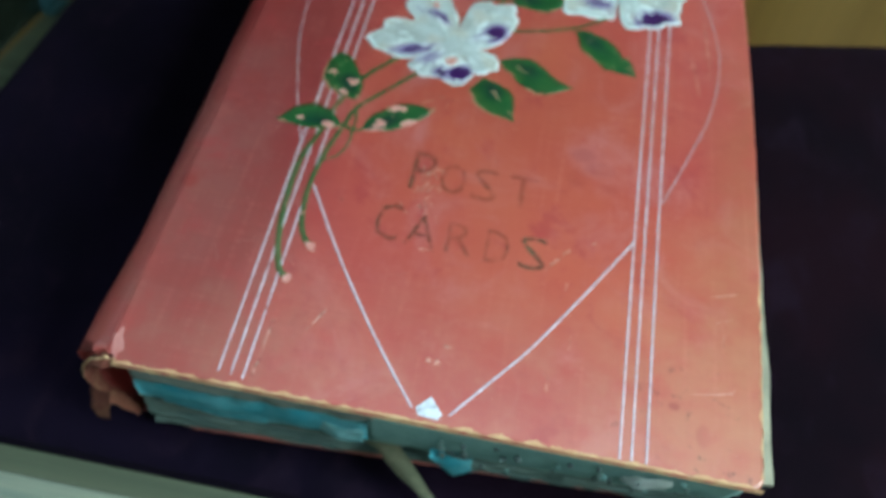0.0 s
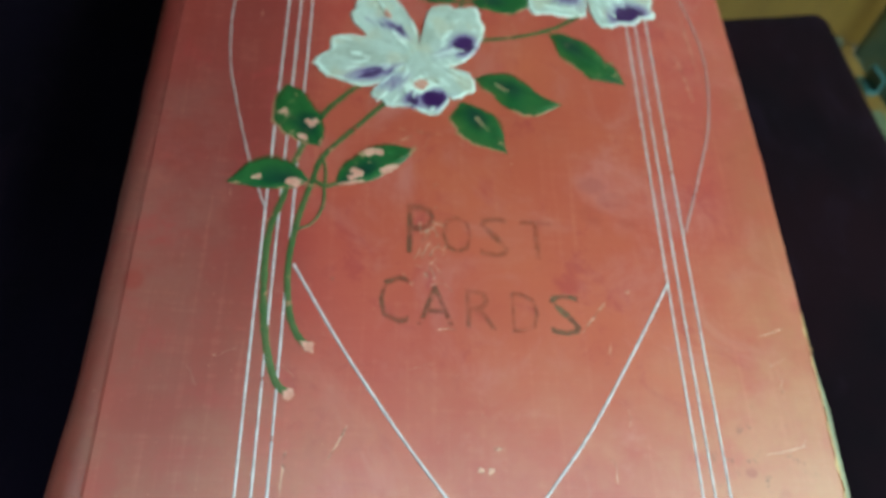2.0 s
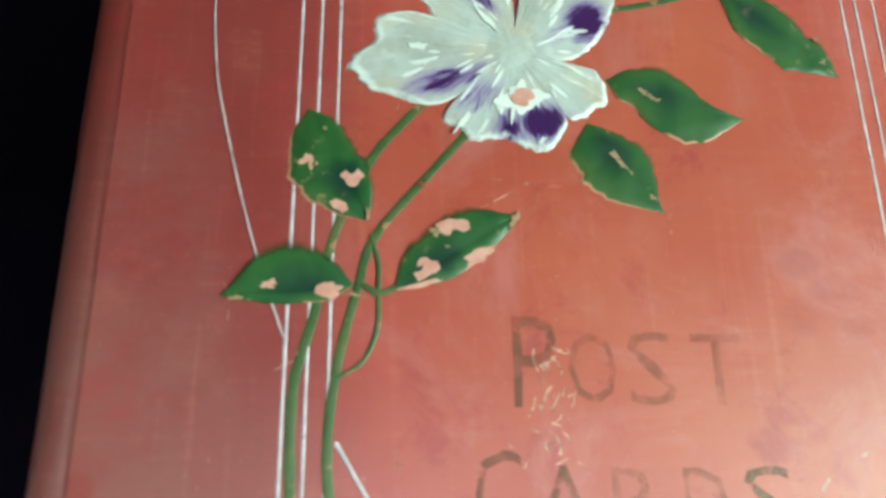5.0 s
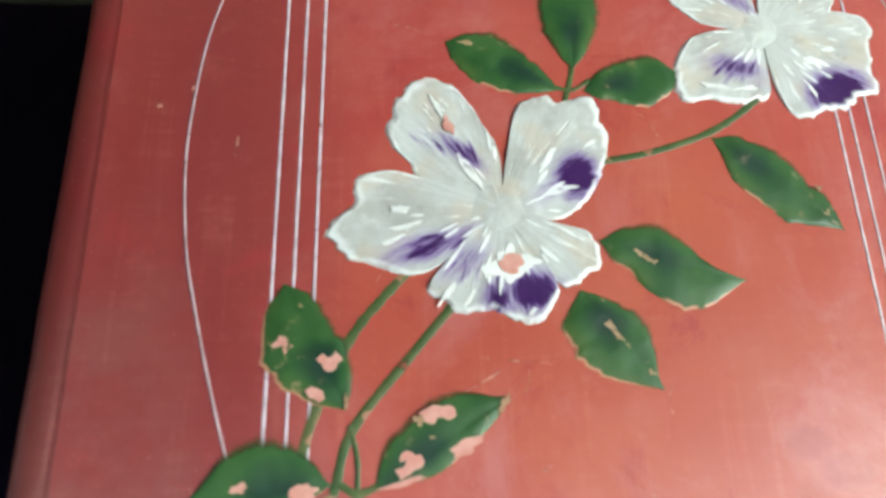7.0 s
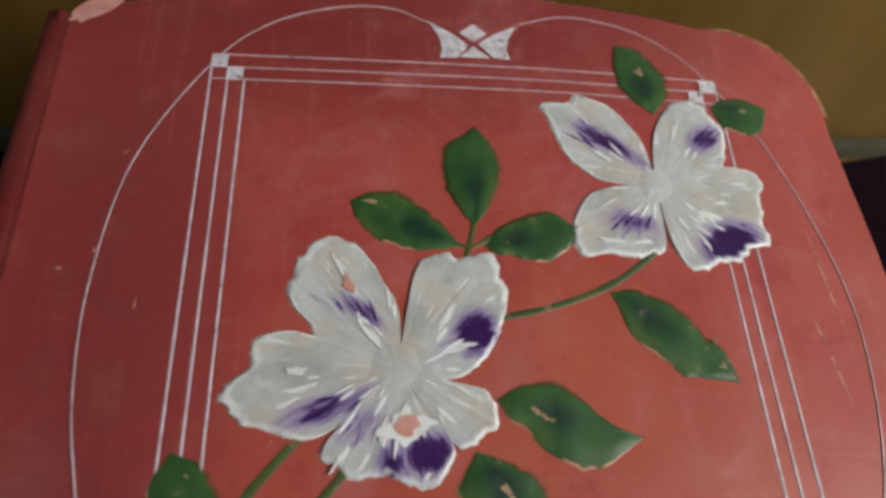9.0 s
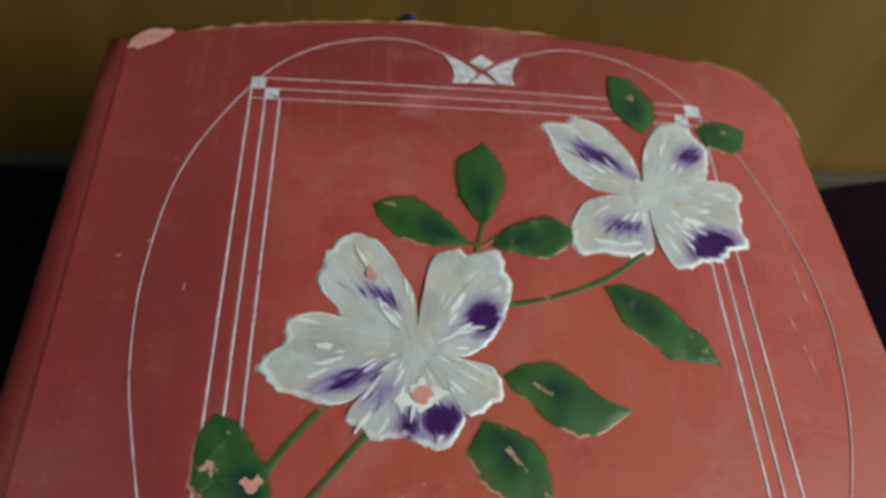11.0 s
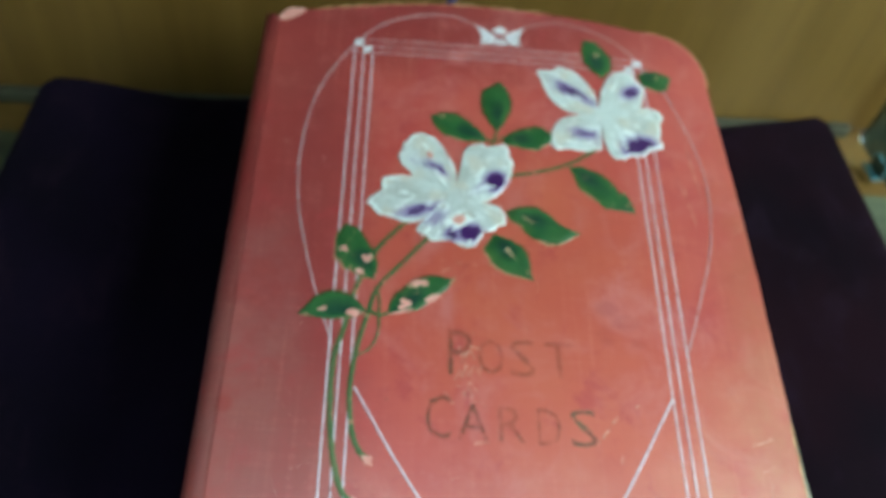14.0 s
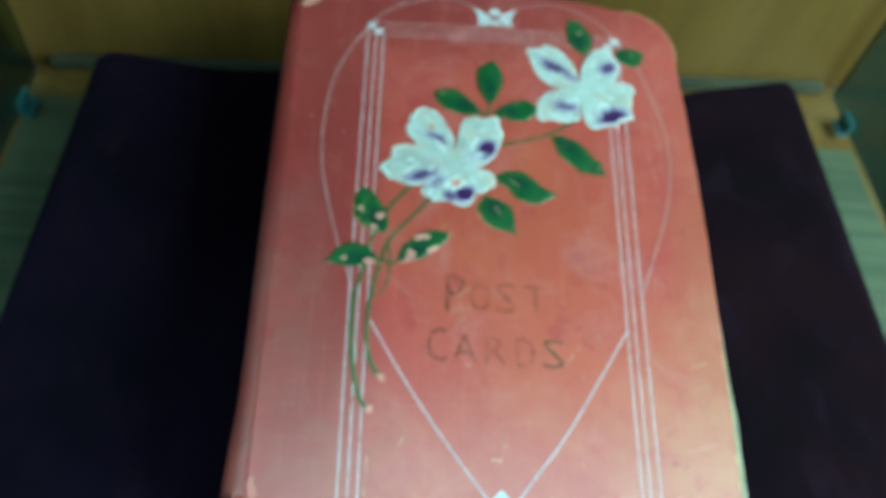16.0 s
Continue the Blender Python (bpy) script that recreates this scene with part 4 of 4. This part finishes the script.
stem([(-33.5, 127), (-39.5, 120.4), (-45.2, 112.8), (-51, 99.5), (-54.3, 84.1), (-57.0, 72.5), (-56.7, 55.6), (-54.7, 41.7), (-51.6, 32.8), (-48.3, 30.4)], 1.6, -0.2, True)
stem([(-26, 121), (-34.5, 110.8), (-44.2, 98.6), (-47, 89.5), (-50.1, 76.2), (-51.3, 63.2), (-50.0, 51.1), (-47.7, 45.3), (-44.9, 42.2)], 1.45, -0.2, True, 0.16)
stem([(1.5, 147.6), (11, 149.8), (20.6, 153.2), (28, 157), (36, 163)], 1.4, 0.0, False, 0.12)
stem([(-44.9, 99.0), (-43.6, 94), (-43.5, 88.6), (-43.6, 82.5), (-46.0, 77), (-50, 74.4)], 0.9, 0.2, False, 0.22)
stem([(-46.5, 90.2), (-43.5, 88.6), (-40.5, 89.6)], 1.2, 0.0, False, 0.26)
stem([(-2.3, 168.5), (-3.0, 165.2), (-4.4, 160.5)], 1.1, 0.0, False, 0.14)
stem([(-7, 163.6), (-2.8, 163.0), (1.0, 165.4)], 0.9, 0.0, False, 0.2)

# ---- wear on the cover ----


def frayed_strip(pts, inward, lo, hi, seed, name="worn_edge"):
    """A ragged strip of bare board along an edge of the cover."""
    bm = bmesh.new()
    a, b, c = [], [], []
    for k, (x, y) in enumerate(pts):
        w = lo + (hi - lo) * max(0, 0.5 + 0.9 * noise.noise(Vector((x * 0.22, y * 0.22, seed))) + 0.4 * noise.noise(Vector((x * 1.1, y * 1.1, seed + 3))))
        ix, iy = inward(x, y)
        a.append(bm.verts.new(Vector((x + ix * w, y + iy * w, 0.05)) * U))
        b.append(bm.verts.new(Vector((x + ix * 0.35, y + iy * 0.35, 0.0)) * U))
        c.append(bm.verts.new(Vector((x - ix * 0.15, y - iy * 0.15, -1.9)) * U))
    for p, q in ((a, b), (b, c)):
        for k in range(len(pts) - 1):
            bm.faces.new((p[k], q[k], q[k + 1], p[k + 1]))
    bmesh.ops.recalc_face_normals(bm, faces=bm.faces)
    return part(name, bm, WORN_TAN, front, "frayed tan edge of bare board")


dense = lambda f, n: [f(k / n) for k in range(n + 1)]
frayed_strip(dense(lambda t: (-88 + 178 * t, -4.75), 260), lambda x, y: (0, 1), 0.3, 1.7, 1)
frayed_strip(dense(lambda t: (fore_edge(0.3 * t) + 0.05, -1.5 + 60 * t), 150), lambda x, y: (-1, 0), 0.1, 1.3, 2)
frayed_strip(dense(lambda t: (64.5 + 26.6 * math.cos(t * 1.5) ** 0.86, 204 + 28.5 * math.sin(t * 1.5) ** 0.9), 60), lambda x, y: (-(x - 64.5) / 27, -(y - 204) / 27.5), -0.2, 1.7, 5)
frayed_strip(dense(lambda t: (25 - 100 * t, top_edge(25 - 100 * t) + 0.05), 120), lambda x, y: (0, -1), -0.5, 1.0, 9)
part("bare_corner", patch(-84.8, 218.4, 6.6, 1.9, 42, 0.04, 5, 0.4, 20), PINK_CHIP, front, "peeled pink corner")
part("bare_corner", patch(-88.2, 0.4, 1.7, 3.8, 14, 0.04, 6, 0.5, 20), PINK_CLOTH, front, "peeled pink corner")


def scuff(x, y, length, width, turn, seed):
    part("scuff", patch(x, y, length / 2, width / 2, turn, 0.03, seed, 0.6, 14, 0.02), SCUFF, front)


def crackle(x, y, length, turn, seed, width=0.3):
    """A fine broken scratch in the cloth."""
    rnd = random.Random(seed)
    p, a, pts = Vector((x, y)), radians(turn), []
    for _ in range(5):
        pts.append(p.copy())
        a += rnd.uniform(-0.5, 0.5)
        p += Vector((math.cos(a), math.sin(a))) * length / 4
    part("scratch", ribbon(smooth_path(pts, 4), width, 0.03, 0.02, 0.9, 0.6), SCUFF, front)


rnd = random.Random(4)
for k in range(34):
    spread = rnd.gauss(0, 1), rnd.gauss(0, 1)
    crackle(-15 + 2.6 * spread[0], 70 + 10 * spread[1], rnd.uniform(1.5, 5), rnd.choice((30, 55, 80, 100, 130, -20)), k, rnd.uniform(0.2, 0.55))
for k in range(30):
    crackle(rnd.uniform(-84, 88), rnd.uniform(2, 205), rnd.uniform(1, 7), rnd.choice((88, 92, 85, 95, 40, 10, 60)), k + 100, rnd.uniform(0.10, 0.22))
for k, row in enumerate(((29.8, 54.2, 9, 0.8, 52), (-2.6, 13.5, 1.4, 1.6, 0), (-0.2, 13.6, 1.2, 1.5, 0), (1.6, 18.5, 2.2, 0.8, 10), (-15.4, 76.8, 1.6, 1.5, 0), (-15.6, 63.6, 1.8, 1.4, 0),
                         (-16, 109.5, 9, 0.4, -5), (-22, 106.5, 6, 0.3, 30), (-66, 148, 6, 0.4, 85), (-80.2, 155.6, 0.9, 0.8, 0), (-74.5, 159.5, 0.8, 0.7, 0), (-36, 20, 8, 0.45, 62),
                         (73.8, 158, 22, 0.35, 95), (70.0, 140, 18, 0.35, 100), (68.6, 130.6, 1.0, 1.2, 0), (-40, 61, 1.0, 0.8, 0), (40, 62, 1.2, 0.6, 20),
                         (80, 52, 7, 0.5, 20), (78, 20, 10, 0.45, 12), (33, 45, 3, 0.4, 80), (-48.5, 12, 9, 0.9, 86), (-48.8, 3, 6, 0.8, 84))):
    scuff(*row, k + 40)

# ---- foot of the book: turquoise leaf, scraps and the torn tail of the spine ----


def crumpled(ctrl, depth, z0, z1, seed, bow=2.0, n=26, m=8, point=0.0):
    """A bent sheet of paper that sticks out at the foot; ctrl runs along it."""
    bm = bmesh.new()
    rows = []
    path = smooth_path(ctrl, n // max(1, len(ctrl) - 1) + 1)
    for i, p in enumerate(path):
        t = i / (len(path) - 1)
        row = []
        for j in range(m + 1):
            s = j / m
            q = Vector((p.x * 0.12, s * 2, seed))
            y = p.y - depth * math.sin(s * math.pi * 0.8) - 1.0 * noise.noise(q)
            z = z0 + (z1 - z0) * s * (1 - point * abs(2 * t - 1.25)) + bow * 0.4 * noise.noise(q * 1.7) - 2.0 * t * s
            row.append(bm.verts.new(Vector((p.x + 0.8 * noise.noise(q * 2.1), y, z)) * U))
        rows.append(row)
    for a, b in zip(rows, rows[1:]):
        for j in range(m):
            bm.faces.new((a[j], b[j], b[j + 1], a[j + 1]))
    bmesh.ops.solidify(bm, geom=bm.faces[:], thickness=0.0003)
    return bm


def foot_sheet(x0, x1, z0, z1, bulge, seed, ragged=0.6):
    """A leaf folded over the foot of the pages, from under the front board down to the back board."""
    bm = bmesh.new()
    nx, ns = 60, 10
    rows = []
    for i in range(nx + 1):
        x = x0 + (x1 - x0) * i / nx
        tail = z1 + 2.2 * ragged * noise.noise(Vector((x * 0.11, seed, 1))) + ragged * noise.noise(Vector((x * 0.5, seed, 4)))
        row = []
        for j in range(ns + 1):
            z = z0 + (tail - z0) * j / ns
            s = -z / 45
            y = -3.9 * (1 - s) + (-3.6 + 0.046 * (x + 60)) * s - bulge * math.sin(math.pi * min(1, s * 1.25)) + 0.5 * noise.noise(Vector((x * 0.16, z * 0.16, seed)))
            row.append(bm.verts.new(Vector((x, y, z)) * U))
        rows.append(row)
    for a, b in zip(rows, rows[1:]):
        for j in range(ns):
            bm.faces.new((a[j], b[j], b[j + 1], a[j + 1]))
    bmesh.ops.recalc_face_normals(bm, faces=bm.faces)
    bmesh.ops.solidify(bm, geom=bm.faces[:], thickness=0.0004)
    return bm


part("folded_leaf", foot_sheet(-16, 86.5, -2.9, -37, 1.9, 3), FOOT, album, "grey-teal leaf folded over the foot", smooth=True)
part("folded_leaf", foot_sheet(-83, -14, -2.9, -8.5, 1.2, 5), FOOT_DARK, album, "grey board edge", smooth=True)
part("folded_leaf", foot_sheet(-80, 2, -21, -43.5, 0.2, 7, 0.3), FOOT_DARK, album, "grey board edge", smooth=True)
part("torn_leaf", crumpled([(-84, -3.0), (-60, -3.4), (-38, -3.2), (-16, -2.8)], 2.8, -6, -23, 2.0), TEAL, album, "crumpled turquoise leaf", smooth=True)
part("torn_leaf", crumpled([(-78, -4.4), (-60, -5.2), (-46, -4.6)], 1.4, -17, -24, 5.0), TEAL, album, "crumpled turquoise leaf", smooth=True)
part("torn_leaf", crumpled([(-30, -4.2), (-24, -6.0), (-17, -4.8)], 1.6, -13, -21, 7.0), PALE_TEAL, album, "curled pale turquoise scrap", smooth=True)
part("torn_leaf", crumpled([(2, -4.6), (9, -5.6), (15, -4.6)], 2.4, -21, -36, 9.0, point=0.75), TEAL, album, "torn turquoise scrap", smooth=True)
part("torn_leaf", crumpled([(56, -3.2), (61, -4.4), (69, -3.4)], 1.4, -9, -15, 11.0), WHITE_SCRAP, album, "curled white scrap", smooth=True)


def torn_flap():
    """A long torn tongue of paper that hangs out of the foot onto the velvet."""
    bm = bmesh.new()
    rows = []
    for i in range(17):
        t = i / 16
        x, y, z = -14 + 26 * t ** 1.1, -2.5 - 19 * t ** 1.3, -26 - 17 * t ** 0.8
        w = 4.6 * (1 - t) ** 0.8 + 0.9
        row = []
        for j in range(6):
            s = j / 5 - 0.5
            wob = 0.8 * noise.noise(Vector((t * 6, s * 3, 4)))
            row.append(bm.verts.new(Vector((x + w * s * 1.6 + wob, y + w * s * 0.4 + wob, z + 1.2 * math.cos(s * 3))) * U))
        rows.append(row)
    for a, b in zip(rows, rows[1:]):
        for j in range(5):
            bm.faces.new((a[j], b[j], b[j + 1], a[j + 1]))
    bmesh.ops.solidify(bm, geom=bm.faces[:], thickness=0.0003)
    return bm


def crumb(x, y, z, r, seed):
    bm = bmesh.new()
    bmesh.ops.create_icosphere(bm, subdivisions=1, radius=r * U)
    for v in bm.verts:
        v.co *= 1 + 0.7 * noise.noise(v.co / U * 0.9 + Vector((seed, 0, 0)))
        v.co.z *= 0.6
        v.co += Vector((x, y, z)) * U
    return bm


rnd = random.Random(9)
for k in range(40):
    x = rnd.uniform(4, 84)
    part("paper_crumb", crumb(x, -4.2 + 0.02 * (x - 40) - rnd.uniform(0, 1.2), -8 - rnd.uniform(0, 16), rnd.uniform(0.5, 1.2), k), (DARK_CRUMB, PAGE, DARK_CRUMB, PAGE, DARK_CRUMB, FOOT)[k % 6], album)

part("torn_flap", torn_flap(), OLIVE_PAGE, album, "long torn tongue of olive paper", smooth=True)


def spine_tail():
    """The frayed cap at the foot of the spine: a loose curl of cloth and board."""
    bm = bmesh.new()
    rows = []
    for i in range(22):
        a = radians(80 + 175 * i / 21)
        row = []
        for j in range(7):
            s = j / 6
            q = Vector((i * 0.35, s * 2, 6))
            r = 9.4 + 0.9 * noise.noise(q) + 0.6 * s
            row.append(bm.verts.new(Vector((-88.5 + r * math.cos(a), -2 - 4.5 * s + 1.6 * noise.noise(q * 1.3), -21 + 21.5 * math.sin(a) + 1.2 * noise.noise(q * 2))) * U))
        rows.append(row)
    for a, b in zip(rows, rows[1:]):
        for j in range(6):
            bm.faces.new((a[j], b[j], b[j + 1], a[j + 1]))
    bmesh.ops.solidify(bm, geom=bm.faces[:], thickness=0.0007)
    return bm


tail = part("spine_tail", spine_tail(), SPINE_FRAY, album, "torn brown cloth at the tail of the spine", smooth=True)


def torn_edge():
    """The pale torn lip of the spine lining."""
    bm = bmesh.new()
    rows = []
    for i in range(30):
        a = radians(75 + 150 * i / 29)
        q = Vector((i * 0.4, 2, 9))
        r = 10.4 + 0.8 * noise.noise(q)
        c = Vector((-88.6 + r * math.cos(a), -3.2 - 2.2 * math.sin(i / 29 * 3) + 1.4 * noise.noise(q * 1.4), -20 + 21.2 * math.sin(a)))
        w = 0.5 + 0.5 * abs(noise.noise(q * 2.3))
        rows.append([bm.verts.new((c + Vector((dx * w, dy * w, dz * w))) * U) for dx, dy, dz in ((0.6, 0, 0.6), (-0.6, -0.5, 0.5), (-0.6, -0.6, -0.6), (0.6, -0.2, -0.5))])
    for a, b in zip(rows, rows[1:]):
        for k in range(4):
            bm.faces.new((a[k], b[k], b[(k + 1) % 4], a[(k + 1) % 4]))
    return bm


part("torn_lip", torn_edge(), WORN_TAN, tail, "frayed cream lining", smooth=True)


def tag_mesh():
    bm = bmesh.new()
    rows = []
    for i in range(12):
        t = i / 11
        row = []
        for j in range(5):
            s = j / 4 - 0.5
            q = Vector((t * 4, s * 2, 3))
            row.append(bm.verts.new(Vector((-97 - 5 * t + s * (6.5 - 2.5 * t) + noise.noise(q), -6.5 - 3.0 * math.sin(t * 2.4) + 0.8 * noise.noise(q * 2), -22 - 23 * t + 2 * s * noise.noise(q * 1.5))) * U))
        rows.append(row)
    for a, b in zip(rows, rows[1:]):
        for j in range(4):
            bm.faces.new((a[j], b[j], b[j + 1], a[j + 1]))
    bmesh.ops.solidify(bm, geom=bm.faces[:], thickness=0.0007)
    return bm


part("loose_tag", tag_mesh(), SPINE_FRAY, tail, "loose curl of torn cloth", smooth=True)


# ---- things beside the stand ----
def lathe(profile, n=40):
    bm = bmesh.new()
    rings = [[bm.verts.new(Vector((r * math.cos(2 * math.pi * k / n), r * math.sin(2 * math.pi * k / n), z))) for k in range(n)] for r, z in profile]
    for a, b in zip(rings, rings[1:]):
        for k in range(n):
            bm.faces.new((a[k], a[(k + 1) % n], b[(k + 1) % n], b[k]))
    bm.faces.new(list(reversed(rings[0])))
    bm.faces.new(rings[-1])
    return bm


peg = thing("wall_peg", pose(-0.0140, WALL_Y -0.0008, 0.9780, 90), "small blue plastic peg on the wooden back panel", "peg")
part("head", lathe([(0.0024, 0.0), (0.0024, 0.008), (0.0040, 0.010), (0.0044, 0.015), (0.0034, 0.018)], 24), BLUE, peg, smooth=True)
